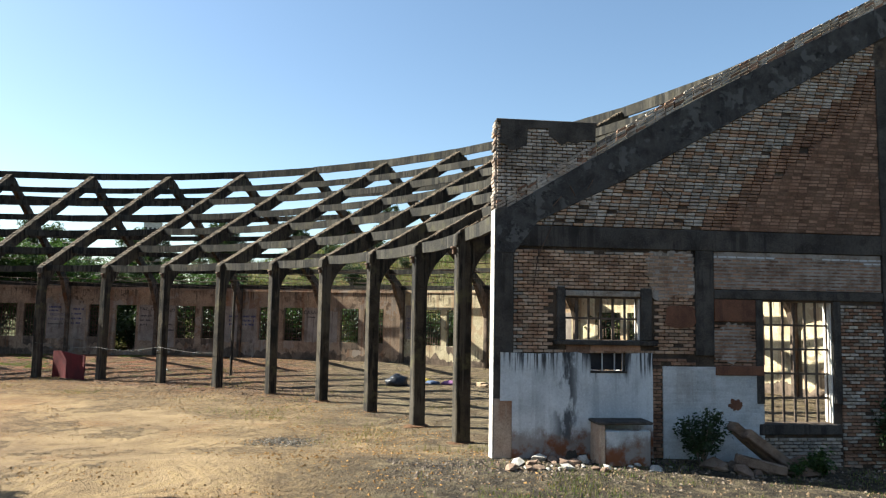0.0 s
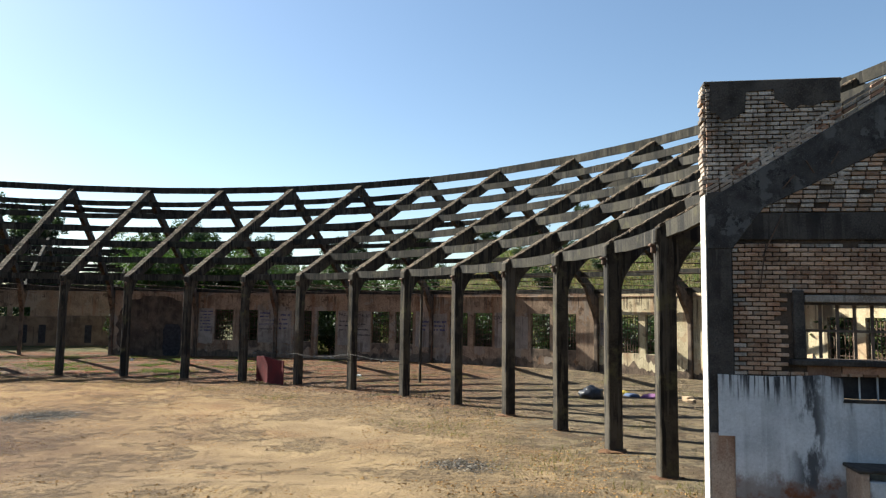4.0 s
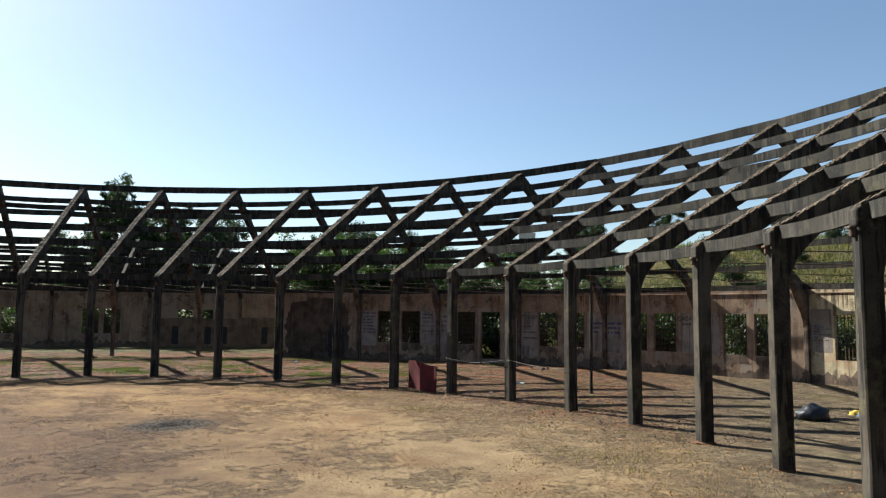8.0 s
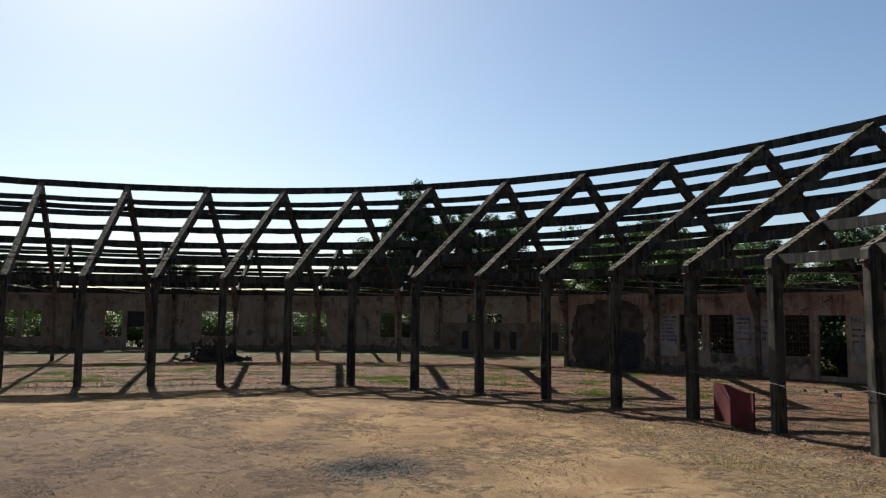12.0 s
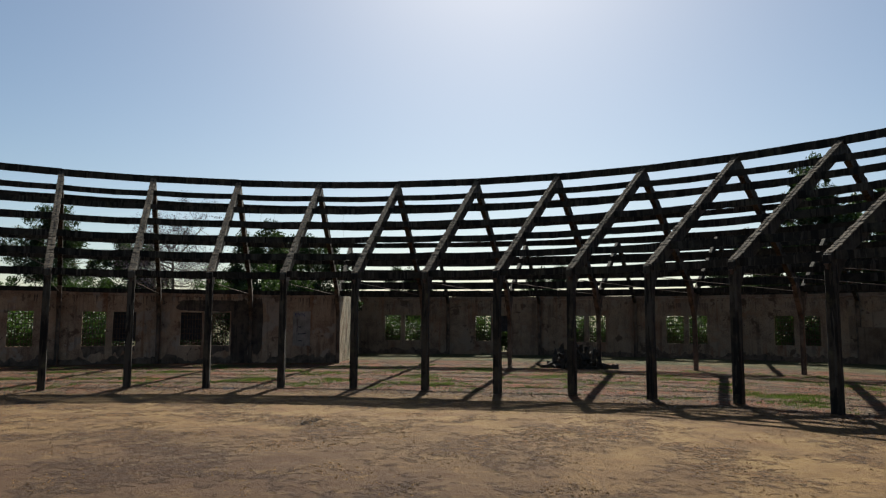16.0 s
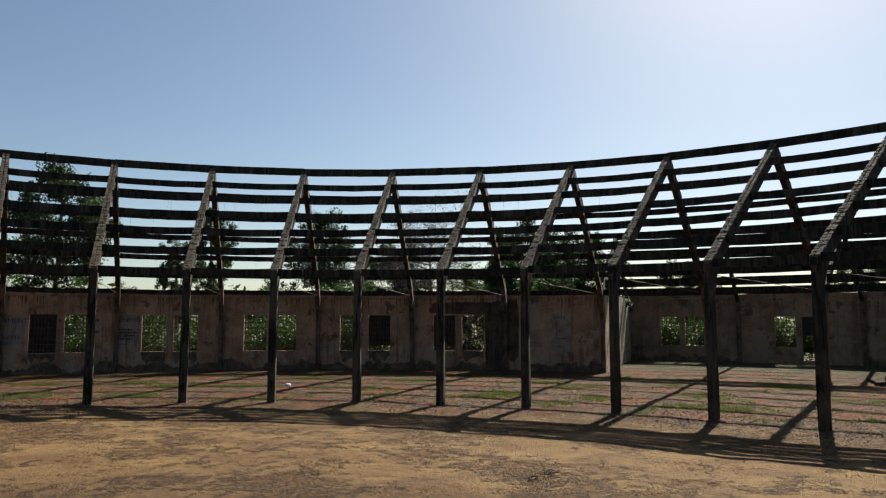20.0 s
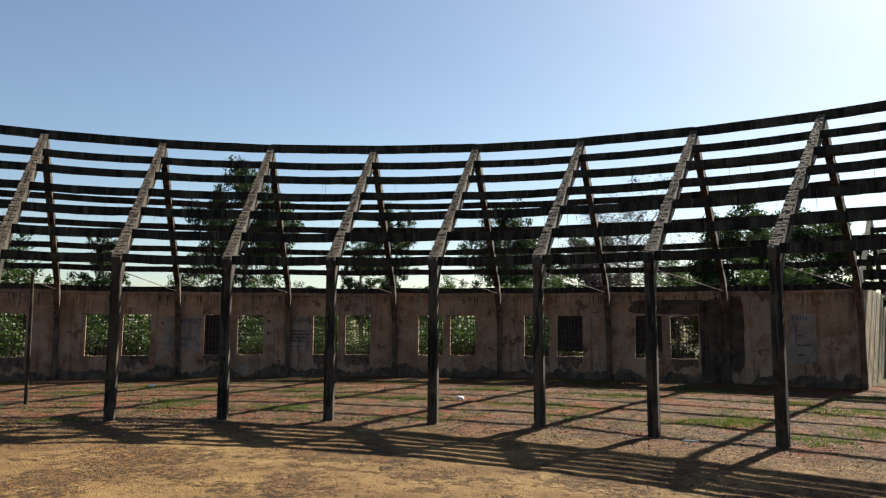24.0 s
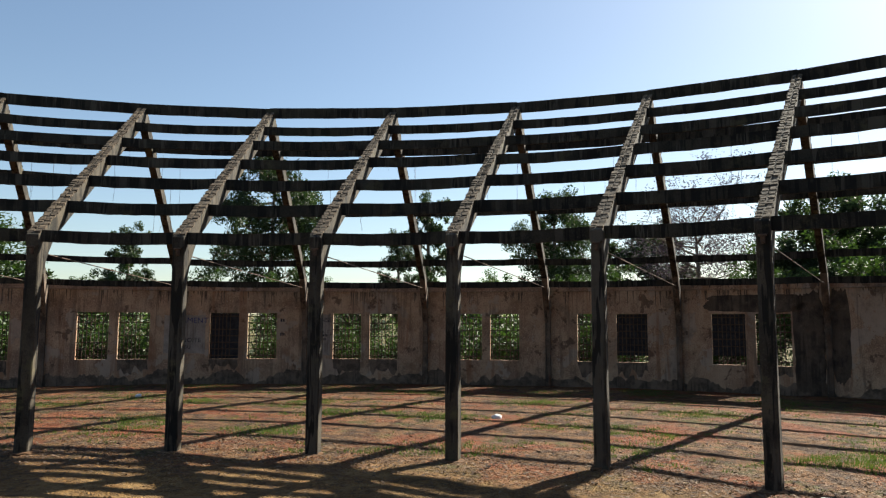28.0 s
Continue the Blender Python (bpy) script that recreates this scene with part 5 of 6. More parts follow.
for i in range(170000):
    k_, r_ = rng.uniform(-1.5, 29), 28 * math.sqrt(rng.random())
    if noise.noise(Vector((*polar(k_, r_)[:2], 0)) * 0.5) < rng.uniform(0.0, 0.5) - 0.3 * smooth(20, 24, r_):
        continue
    p = polar(k_, r_)
    s, z = 0.01 + 0.045 * rng.random() ** 2.6, ground_z(p.x, p.y)
    n0 = len(v)
    a0 = rng.random() * 3
    v += [(p.x + s * math.cos(a0 + a) * rng.uniform(0.7, 1.4), p.y + s * math.sin(a0 + a) * rng.uniform(0.7, 1.4), z - 0.01) for a in (0, 2.1, 4.2)] + [(p.x, p.y, z + s * rng.uniform(0.25, 0.7))]
    f += [(n0 + j, n0 + (j + 1) % 3, n0 + 3) for j in range(3)]
tagged(part("clods", (v, [], f), surface("earth clods", (0.12, 0.062, 0.018), (0.27, 0.155, 0.055), 0.5, 0.97, each=0.45)), "crumbs and clods of dry earth in the yard", "earth clods", kind="stuff")

# small stones and chips over the yard edge
v, f = [], []
for i in range(2600):
    if i < 900:
        x, y = 26 + rng.random() * 11, -3.5 + rng.random() * 4.0
    else:
        k_, r_ = rng.random() * 28, 14 + rng.random() ** 0.6 * 38
        x, y = polar(k_, r_)[:2]
    s, z = rng.uniform(0.012, 0.05), ground_z(x, y)
    n0 = len(v)
    v += [(x + s * math.cos(a) * rng.uniform(0.7, 1.3), y + s * math.sin(a) * rng.uniform(0.7, 1.3), z - 0.01) for a in (0, 1.57, 3.14, 4.71)] + [(x, y, z + s * rng.uniform(0.5, 1))]
    f += [(n0 + j, n0 + (j + 1) % 4, n0 + 4) for j in range(4)]
tagged(part("gravel", (v, [], f), surface("stones", (0.091, 0.055, 0.029), (0.191, 0.137, 0.086), 0.4, 0.95, each=0.4)), "scattered stones and chips on the earth", "gravel", kind="stuff")


# ---- plants ----
def leaf_cloud(spots, count, size, rr, droop=0.0):
    """Leaves as small bent quads, gathered round the given spots (place, reach)."""
    v, f = [], []
    weights = [q ** 1.3 for _, q in spots]
    for p, reach in rr.choices(spots, weights, k=count):
        d = Vector((rr.gauss(0, 1), rr.gauss(0, 1), rr.gauss(0, 0.95)))
        d = d.normalized() * reach * rr.random() ** 0.6
        c = p + d
        a = Vector((rr.gauss(0, 1), rr.gauss(0, 1), rr.gauss(0, 0.6) - droop)).normalized()
        b = a.cross(Vector((rr.gauss(0, 1), rr.gauss(0, 1), rr.gauss(0, 1)))).normalized()
        s = size * rr.uniform(0.6, 1.4)
        i = len(v)
        v += [c - a * s, c + b * s * 0.38, c + a * s, c - b * s * 0.38]
        f.append((i, i + 1, i + 2, i + 3))
    return v, [], f


def tree(height, spread, bare, seed, leaves, size, material, label, group="trees behind the walls", low=0.3, droop=0.3):
    """A trunk that forks into limbs, with clumps of leaves at the limbs' ends and gaps between them."""
    rr = random.Random(seed)
    base = thing("tree", Matrix.Identity(4), label, "tree", group)
    bm = bmesh.new()
    top = Vector((rr.uniform(-0.05, 0.05) * height, rr.uniform(-0.05, 0.05) * height, height * 0.9))
    trunk = [Vector((0, 0, -0.6)), Vector((0.01, 0, 0.15)) * height, top * 0.5 + Vector((rr.uniform(-0.3, 0.3), rr.uniform(-0.3, 0.3), 0)), top * 0.8, top]
    r0 = height * 0.016 + 0.05
    tube(bm, trunk, [r0 * 1.3, r0, r0 * 0.75, r0 * 0.45, r0 * 0.15], 8)
    part("trunk", bm, bark, base)
    bm = bmesh.new()
    spots = [(top + Vector((0, 0, spread * 0.1)), spread * 0.3)]
    n_limb = 17
    for i in range(n_limb):
        u = low + (0.98 - low) * ((i + rr.random()) / n_limb) ** 0.9
        s = Vector((top.x * u, top.y * u, height * 0.9 * u))
        a = i * 2.4 + rr.uniform(-0.7, 0.7)
        reach = spread * math.sqrt(max(0.1, 1 - ((u - (low + 1) / 2) / (0.62 * (1 - low) + 0.1)) ** 2)) * rr.uniform(0.45, 1.05)
        e = s + Vector((math.cos(a) * reach, math.sin(a) * reach, reach * rr.uniform(-0.05, 0.75)))
        mid = (s + e) / 2 + Vector((0, 0, -0.06 * reach))
        tube(bm, [s, mid, e], [r0 * 0.36, r0 * 0.22, r0 * 0.07], 5)
        for q in range(7):
            tip = s.lerp(e, rr.uniform(0.45, 1.1)) + Vector((rr.gauss(0, 1), rr.gauss(0, 1), rr.gauss(0.1, 1))) * spread * 0.2
            tube(bm, [s.lerp(e, 0.35 + 0.12 * q), tip], [r0 * 0.12, r0 * 0.03], 4)
            spots.append((tip, spread * rr.uniform(0.1, 0.27)))
    part("bough", bm, bark, base)
    part("crown", leaf_cloud(spots, leaves, size, rr, droop), material, base)
    return base


def at_ring(k, r, scale=1.0, spin=0.0):
    p = polar(k, r)
    return Matrix.Translation((p.x, p.y, ground_z(p.x, p.y))) @ Matrix.Rotation(spin, 4, "Z") @ Matrix.Scale(scale, 4)


def plant(proto, places):
    """The first place takes the prototype, the others take copies."""
    for i, (k, r, s) in enumerate(places):
        m = at_ring(k, r, s, k * 1.7)
        if i == 0:
            proto.matrix_world = m
        else:
            ob = copy_thing(proto, m)
            ob.matrix_world = m


gum = tree(19.0, 5.6, False, 3, 30000, 0.17, leaf_dark, "tall dark eucalyptus with drooping clumps of leaves behind the wall", low=0.35, droop=0.8)
plant(gum, [(25.65, 80, 1.1), (23.15, 82, 0.9), (20.85, 82, 0.72)])
thin_gum = tree(17.5, 2.8, False, 8, 14000, 0.16, leaf_dark, "slender dark eucalyptus behind the wall", low=0.3, droop=0.8)
plant(thin_gum, [(24.2, 80, 1.0), (15.45, 82, 1.3), (14.9, 86, 1.12), (24.6, 98, 0.9), (26.9, 96, 0.9)])
broad = tree(20.0, 7.6, False, 12, 36000, 0.27, leaf_dark, "broad dark green tree behind the roundhouse", low=0.3)
plant(broad, [(15.25, 84, 0.8), (14.5, 88, 0.78), (11.7, 78, 0.45), (10.2, 82, 0.34), (21.1, 72, 0.62), (12.9, 84, 0.68), (19.6, 96, 0.5), (13.6, 96, 0.66), (18.2, 110, 0.55), (16.6, 120, 0.55), (20.4, 70, 0.55), (22.4, 84, 0.6), (12.2, 90, 0.66), (11.2, 92, 0.56), (13.25, 92, 0.72), (10.5, 94, 0.46), (15.9, 88, 0.62), (9.6, 90, 0.3), (8.9, 83, 0.2), (8.35, 81, 0.23), (7.8, 84, 0.21), (7.3, 82, 0.24), (6.7, 84, 0.2), (6.1, 82, 0.19), (5.4, 83, 0.18)])
green = tree(11.0, 4.6, False, 21, 14000, 0.17, leaf_green, "fresh green tree with a rounded crown behind the wall", low=0.2)
plant(green, [(11.1, 66, 0.7), (11.4, 58, 0.9), (12.1, 59, 1.0), (10.85, 59, 0.8), (12.6, 60, 1.0), (10.2, 59, 0.65), (9.6, 58.5, 0.6), (9.1, 58.5, 0.55), (13.3, 78, 1.0), (9.4, 62, 0.45), (7.9, 61, 0.4), (27.6, 68, 1.0), (28.3, 64, 1.0), (22.8, 70, 0.72), (12.3, 62, 0.85), (10.6, 60, 0.7), (9.9, 62, 0.6), (8.7, 60, 0.45), (11.7, 60, 0.9), (20.7, 64, 0.8), (21.5, 63, 0.72), (23.6, 66, 0.66), (24.8, 72, 0.62), (26.2, 68, 0.64), (25.3, 64, 0.6), (27.0, 74, 0.7), (12.9, 64, 0.8), (19.3, 88, 0.6), (16.2, 90, 0.55), (14.2, 88, 0.75)])
thorn = tree(13.5, 6.2, True, 31, 15000, 0.1, surface("purple-grey twigs", (0.07, 0.05, 0.06), (0.16, 0.12, 0.14), 2.0, 0.9, each=0.3), "spreading almost bare tree with purple-grey twigs", low=0.5)
plant(thorn, [(21.95, 68, 1.0)])
yard_tree = tree(11.4, 2.9, False, 44, 30000, 0.125, leaf_dark, "dark leafy tree standing in the open yard", "", 0.7, 0.8)
plant(yard_tree, [(0, 0.1, 1.0)])
yard_tree.matrix_world = pose(9.9, -3.0, ground_z(9.9, -3.0))


def bush(seed, radius, leaves, size, material, label, group):
    rr = random.Random(seed)
    base = thing("shrub", Matrix.Identity(4), label, "shrub", group)
    bm = bmesh.new()
    spots = []
    for i in range(9):
        a = i * 2.4
        e = Vector((math.cos(a) * radius * 0.55, math.sin(a) * radius * 0.55, radius * rr.uniform(0.7, 1.6)))
        tube(bm, [Vector((0, 0, -0.1)), e * 0.5 + Vector((0, 0, 0.1)), e], [0.03 * radius, 0.022 * radius, 0.008 * radius], 4)
        spots.append((e, radius * rr.uniform(0.35, 0.6)))
        spots.append((e * 0.6, radius * 0.4))
    part("stem", bm, bark, base)
    part("foliage", leaf_cloud(spots, leaves, size, rr, 0.2), material, base)
    return base


hedge = bush(60, 2.2, 2200, 0.16, leaf_green, "green bush growing behind the barred windows", "bushes outside the wall")
# darker leaves, which also stand for the shade behind the eastern windows
dark_hedge = bush(61, 2.2, 2200, 0.16, leaf_dark, "dark bush, also standing for the shade behind barred windows", "bushes outside the wall")
places = []
for k in range(1, 13):
    for u in (0.2, 0.5, 0.85):
        places.append((k + u + rng.uniform(-0.12, 0.12), R_OUT + 2.4 + rng.uniform(0, 1.6), rng.uniform(0.95, 1.3)))
for i in range(46):
    places.append((rng.uniform(-0.5, 10.5), rng.uniform(58.5, 80), rng.uniform(0.3, 0.75)))
plant(dark_hedge, places)
places = []
for k in range(14, 20):
    for u in (0.2, 0.36, 0.55, 0.7):
        places.append((k + u + rng.uniform(-0.1, 0.1), R_BACK + 2.6 + rng.uniform(0, 1.2), rng.uniform(1.0, 1.3)))
for k in range(20, 29):
    for u in (0.15, 0.42, 0.68, 0.92):
        places.append((k + u + rng.uniform(-0.1, 0.1), R_OUT + 3.6 + rng.uniform(0, 5), rng.uniform(0.75, 1.3)))
plant(hedge, places)
weed = bush(70, 0.62, 1500, 0.055, leaf_dark, "dark leafy weed bush at the foot of the gable", "weeds at the gable")
weed.matrix_world = pose(31.55, -0.55, ground_z(31.55, -0.55))
copy_thing(weed, pose(36.3, -0.5, ground_z(36.3, -0.5) + 0.2, 0, 0, 80)).scale = (1.2, 1.2, 1.3)
sprig = bush(71, 0.34, 700, 0.05, leaf_green, "bright green sapling sprouting from the rubble", "weeds at the gable")
sprig.matrix_world = pose(33.75, -1.15, ground_z(33.75, -1.15))
copy_thing(sprig, pose(33.25, -1.25, ground_z(33.25, -1.25), 0, 0, 50)).scale = (0.6, 0.6, 0.6)

# grass in patches under the roof, dry grass on the bank, fallen leaves
def blades(count, place, low, high, wide, seed):
    rr = random.Random(seed)
    v, f = [], []
    n = 0
    while n < count:
        p = place(rr)
        if p is None:
            continue
        n += 1
        x, y = p
        z, a, h = ground_z(x, y), rr.uniform(0, 6.28), rr.uniform(low, high)
        dx, dy, lean = math.cos(a) * wide, math.sin(a) * wide, rr.uniform(-0.5, 0.5) * h
        i = len(v)
        v += [(x - dx, y - dy, z - 0.02), (x + dx, y + dy, z - 0.02), (x + dy / wide * lean, y - dx / wide * lean, z + h)]
        f.append((i, i + 1, i + 2))
    return v, [], f


def patchy(k0, k1, r0, r1, cut, scale):
    def place(rr):
        p = polar(rr.uniform(k0, k1), rr.uniform(r0, r1))
        return (p.x, p.y) if noise.noise(Vector((p.x * scale, p.y * scale, 11))) + 0.55 * noise.noise(Vector((p.x * 1.7, p.y * 1.7, 5))) > cut + rr.uniform(-0.12, 0.4) else None
    return place


tagged(part("grass", blades(90000, patchy(10, 29, 27.5, 52.5, 0.2, 0.3), 0.03, 0.13, 0.016, 1), grass_mat), "patches of short green grass on the bare earth", "grass", kind="stuff")
tagged(part("weeds", blades(9000, patchy(0.3, 11, 22, 52, 0.25, 0.3), 0.04, 0.14, 0.012, 2), straw_mat), "dry yellowish grass tufts", "grass", kind="stuff")
tagged(part("bank_grass", blades(40000, patchy(-1.5, 11, 57, 82, -0.4, 0.2), 0.25, 0.8, 0.035, 3), grass_mat), "long grass on the bank behind the wall", "grass", kind="stuff")
tagged(part("bank_grass", blades(30000, patchy(-1.5, 11, 57, 82, -0.1, 0.15), 0.25, 0.8, 0.035, 4), straw_mat), "long dry grass on the bank behind the wall", "grass", kind="stuff")


def litter(count, seed):
    rr = random.Random(seed)
    v, f = [], []
    for _ in range(count):
        k_, r_ = rr.uniform(4, 28.5), rr.uniform(24, 52)
        if rr.random() < 0.3:
            r_ = rr.uniform(25.5, 30)
        p = polar(k_, r_)
        z, a, s = ground_z(p.x, p.y) + 0.012, rr.uniform(0, 6.28), rr.uniform(0.03, 0.075)
        i = len(v)
        c, d = Vector((math.cos(a), math.sin(a), rr.uniform(-0.3, 0.5))) * s, Vector((-math.sin(a), math.cos(a), rr.uniform(-0.3, 0.3))) * s * 0.5
        p.z = z + 0.01
        v += [p - c, p + d, p + c, p - d]
        f.append((i, i + 1, i + 2, i + 3))
    return v, [], f


tagged(part("fallen_leaves", litter(60000, 5), surface("dead leaves", (0.044, 0.025, 0.015), (0.167, 0.108, 0.064), 0.5, 0.9, each=0.65)), "dead brown leaves strewn over the ground", "leaf litter", kind="stuff")

# ---- things standing and lying about ----
red_paint = surface("faded red cloth", (0.055, 0.004, 0.006), (0.105, 0.009, 0.011), 0.7, 0.7, (0.08, 0.01, 0.01), 0.3, 0.3, 0.15)
a, b = polar(8.86, 27.95), polar(8.2, 27.1)
away = (b - a).normalized()
bm = bmesh.new()
cols = []
for i in range(13):
    u = i / 12
    bend = 0.05 * math.sin(u * 9) + 0.04 * math.sin(u * 4.1)
    p = a.lerp(b, u)
    side = Vector((-away.y, away.x, 0))
    lo, hi = ground_z(p.x, p.y) - 0.03, 1.46 + 0.05 * math.sin(u * 6) - 0.1 * u
    cols.append([bm.verts.new(p + side * (bend * (1 - w) + 0.02) + Vector((0, 0, lo + (hi - lo) * w))) for w in (0, 0.33, 0.66, 1)] + [bm.verts.new(p + side * (bend * (1 - w) - 0.05) + Vector((0, 0, lo + (hi - lo) * w))) for w in (1, 0.66, 0.33, 0)])
for c, d in zip(cols, cols[1:]):
    for j in range(8):
        bm.faces.new((c[j], c[(j + 1) % 8], d[(j + 1) % 8], d[j]))
bm.faces.new(cols[0])
bm.faces.new(cols[-1][::-1])
tagged(part("red_screen", bm, red_paint), "red cloth screen hung between two concrete posts", "screen")

string_mat = surface("white tape", (0.08, 0.076, 0.07), (0.18, 0.172, 0.16), 0.2, 0.7)
bm = bmesh.new()
for k in (6, 7, 8, 9):
    pts = [polar(k + u, R_IN - 0.32, 1.85 - 0.55 * u * (1 - u) + 0.08 * math.sin(k * 3 + u * 3)) for u in [i / 10 for i in range(11)]] if k < 9 else []
    if pts:
        tube(bm, pts, [0.006] * 11, 4)
line = part("barrier_line", bm, string_mat)
tagged(line, "sagging white barrier line tied between the posts", "barrier line")
for i in range(14):
    p = polar(6 + 3 * rng.random(), R_IN - 0.32, 1.72 + rng.uniform(-0.03, 0.05))
    rag = part("rag", box((-0.05, -0.008, -0.08), (0.05, 0.008, 0.03), 0.004), string_mat, line)
    rag.matrix_local = Matrix.Translation(p) @ pose(0, 0, 0, 0, rng.uniform(-30, 30), rng.uniform(0, 90))

for k, r, h in ((7.13, 33.3, 5.95), (26.92, 35.05, 5.9)):
    bm = bmesh.new()
    tube(bm, [Vector((0, 0, -0.3)), Vector((0.02, 0.01, h * 0.5)), Vector((0.05, 0, h))], [0.085, 0.08, 0.075], 8)
    ob = part("prop_pole", bm, concrete)
    p = polar(k, r)
    put(ob, p.x, p.y)
    tagged(ob, "slim grey pole propping up a purlin", "pole", "props under the roof")

bag_mat = surface("black plastic", (0.012, 0.013, 0.016), (0.03, 0.032, 0.04), 0.2, 0.35, bump=0.8)
blue_mat = surface("blue cloth", (0.04, 0.06, 0.11), (0.075, 0.105, 0.18), 0.3, 0.8)
pink_mat = surface("purple cloth", (0.13, 0.05, 0.13), (0.24, 0.11, 0.22), 0.3, 0.8)
yellow_mat = surface("yellow cloth", (0.33, 0.24, 0.03), (0.45, 0.34, 0.06), 0.3, 0.8)
card_mat = surface("cardboard", (0.30, 0.21, 0.13), (0.42, 0.31, 0.2), 0.4, 0.9)


def heap(name, k, r, size, mat_, label, category, seed, up=0.25):
    bm = bmesh.new()
    bmesh.ops.create_icosphere(bm, subdivisions=3, radius=1.0)
    for v_ in bm.verts:
        d = 1 + 0.35 * noise.noise(v_.co * 2.3 + Vector((seed, 0, 0))) + 0.12 * noise.noise(v_.co * 7 + Vector((seed, 0, 0)))
        v_.co = Vector((v_.co.x * size[0], v_.co.y * size[1], max(-0.3, v_.co.z) * size[2])) * d
    ob = part(name, bm, mat_)
    for p_ in ob.data.polygons:
        p_.use_smooth = True
    p = polar(k, r)
    put(ob, p.x, p.y, up * size[2], 0, 0, seed * 40)
    return tagged(ob, label, category)


heap("rubbish_bag", 4.97, 35.2, (0.62, 0.48, 0.48), bag_mat, "crumpled black plastic rubbish bag on the ground", "rubbish bag", 1)
heap("rubbish_bag", 4.35, 39.9, (0.42, 0.36, 0.4), bag_mat, "small black rubbish bag beside a heap of clothes", "rubbish bag", 2)
heap("cloth", 5.02, 38.3, (0.5, 0.32, 0.12), blue_mat, "rumpled blue cloth lying on the ground", "cloth", 3)
heap("cloth", 4.82, 38.7, (0.6, 0.4, 0.2), pink_mat, "rumpled purple cloth lying on the ground", "cloth", 4)
heap("cloth", 5.2, 38.9, (0.3, 0.22, 0.16), yellow_mat, "yellow rag lying on the ground", "cloth", 5)
brush_mat = surface("charred brush", (0.02, 0.018, 0.016), (0.07, 0.055, 0.04), 0.4, 0.95, bump=0.9)
v, f = [], []
for i in range(170):
    u, w_ = rng.gauss(0, 1.25), rng.gauss(0, 0.55)
    hgt = max(0.05, 1.25 * math.exp(-(u / 1.9) ** 2 - (w_ / 0.8) ** 2))
    s_ = rng.uniform(0.1, 0.34)
    c_ = Vector((w_, u, -0.32 + rng.random() * hgt))
    q = len(v)
    rot = Euler((rng.uniform(0, 3), rng.uniform(0, 3), rng.uniform(0, 3))).to_matrix()
    long_ = rng.choice((1.0, 1.0, 1.6, 4.0))
    v += [tuple(c_ + rot @ Vector((a_ * s_ * long_ * rng.uniform(0.7, 1.2), b_ * s_ / long_ ** 0.5 * rng.uniform(0.7, 1.2), d_ * s_ * 0.7 / long_ ** 0.5))) for d_ in (-1, 1) for a_, b_ in ((-1, -1), (1, -1), (1, 1), (-1, 1))]
    f += [(q + 3, q + 2, q + 1, q), (q + 4, q + 5, q + 6, q + 7)] + [(q + j, q + (j + 1) % 4, q + 4 + (j + 1) % 4, q + 4 + j) for j in range(4)]
ob = part("debris_pile", (v, [], f), brush_mat)
ob.matrix_world = turn(17.2) @ pose(51.3, 0, 0)
tagged(ob, "dark heap of broken masonry and charred wood by the annex", "debris pile", kind="stuff")
for i, (k, r, sx, sy, sz) in enumerate(((4.72, 39.2, 0.5, 0.35, 0.3), (4.6, 39.7, 0.4, 0.4, 0.22), (4.5, 39.3, 0.6, 0.3, 0.16))):
    bm = box((-sx / 2, -sy / 2, 0), (sx / 2, sy / 2, sz), 0.015)
    ob = part("carton", bm, card_mat)
    p = polar(k, r)
    put(ob, p.x, p.y, -0.01, 0, 0, i * 33)
    tagged(ob, "squashed brown cardboard box on the ground", "carton", "cartons among the rubbish")
board_white = surface("pale board", (0.5, 0.5, 0.48), (0.72, 0.72, 0.7), 0.5, 0.8, (0.2, 0.17, 0.13), 0.3)
for i in range(7):
    w_, l_ = rng.uniform(0.25, 0.9), rng.uniform(1.6, 2.6)
    ob = part("board", box((-w_ / 2, -0.02, 0), (w_ / 2, 0.02, l_), 0.006), board_white if i % 2 else card_mat)
    k_ = 4.1 + i * 0.13
    p = polar(k_, R_OUT - 0.9)
    ob.matrix_world = Matrix.Translation((p.x, p.y, ground_z(p.x, p.y) - 0.03)) @ Matrix.Rotation(radians(k_ * BAY - 90), 4, "Z") @ pose(0, 0, 0, -18 + rng.uniform(-4, 4), rng.uniform(-14, 14), 0)
    tagged(ob, "old board leaning on the plastered wall", "board", "boards leaning on the wall")

# far buildings
tower_mat = surface("pale far render", (0.4, 0.38, 0.36), (0.55, 0.53, 0.5), 6.0, 0.9)
roof_mat = surface("red roof tiles", (0.25, 0.11, 0.06), (0.38, 0.19, 0.11), 3.0, 0.9)


def far_block(k, r, wide, high, name, label, roof):
    p = polar(k, r)
    base = thing(name, Matrix.Translation((p.x, p.y, ground_z(p.x, p.y))) @ Matrix.Rotation(radians(k * BAY), 4, "Z"), label, "building")
    part("wall", box((-wide / 2, -wide / 2, -2), (wide / 2, wide / 2, high)), tower_mat, base)
    if roof:
        part("roof", prism([(-wide * 0.6, high), (wide * 0.6, high), (0, high + wide * 0.25)], -wide * 0.6, wide * 0.6), roof_mat, base)
    else:
        part("roof", box((-wide * 0.52, -wide * 0.52, high), (wide * 0.52, wide * 0.52, high + 0.6)), tower_mat, base)
    z = 1.2
    while z + 1.6 < high:
        for j in range(4):
            y = -wide * 0.38 + j * wide * 0.25
            part("window", box((-wide / 2 - 0.06, y - 0.6, z), (-wide / 2 + 0.02, y + 0.6, z + 1.3)), dark_paint, base)
        z += 3.0


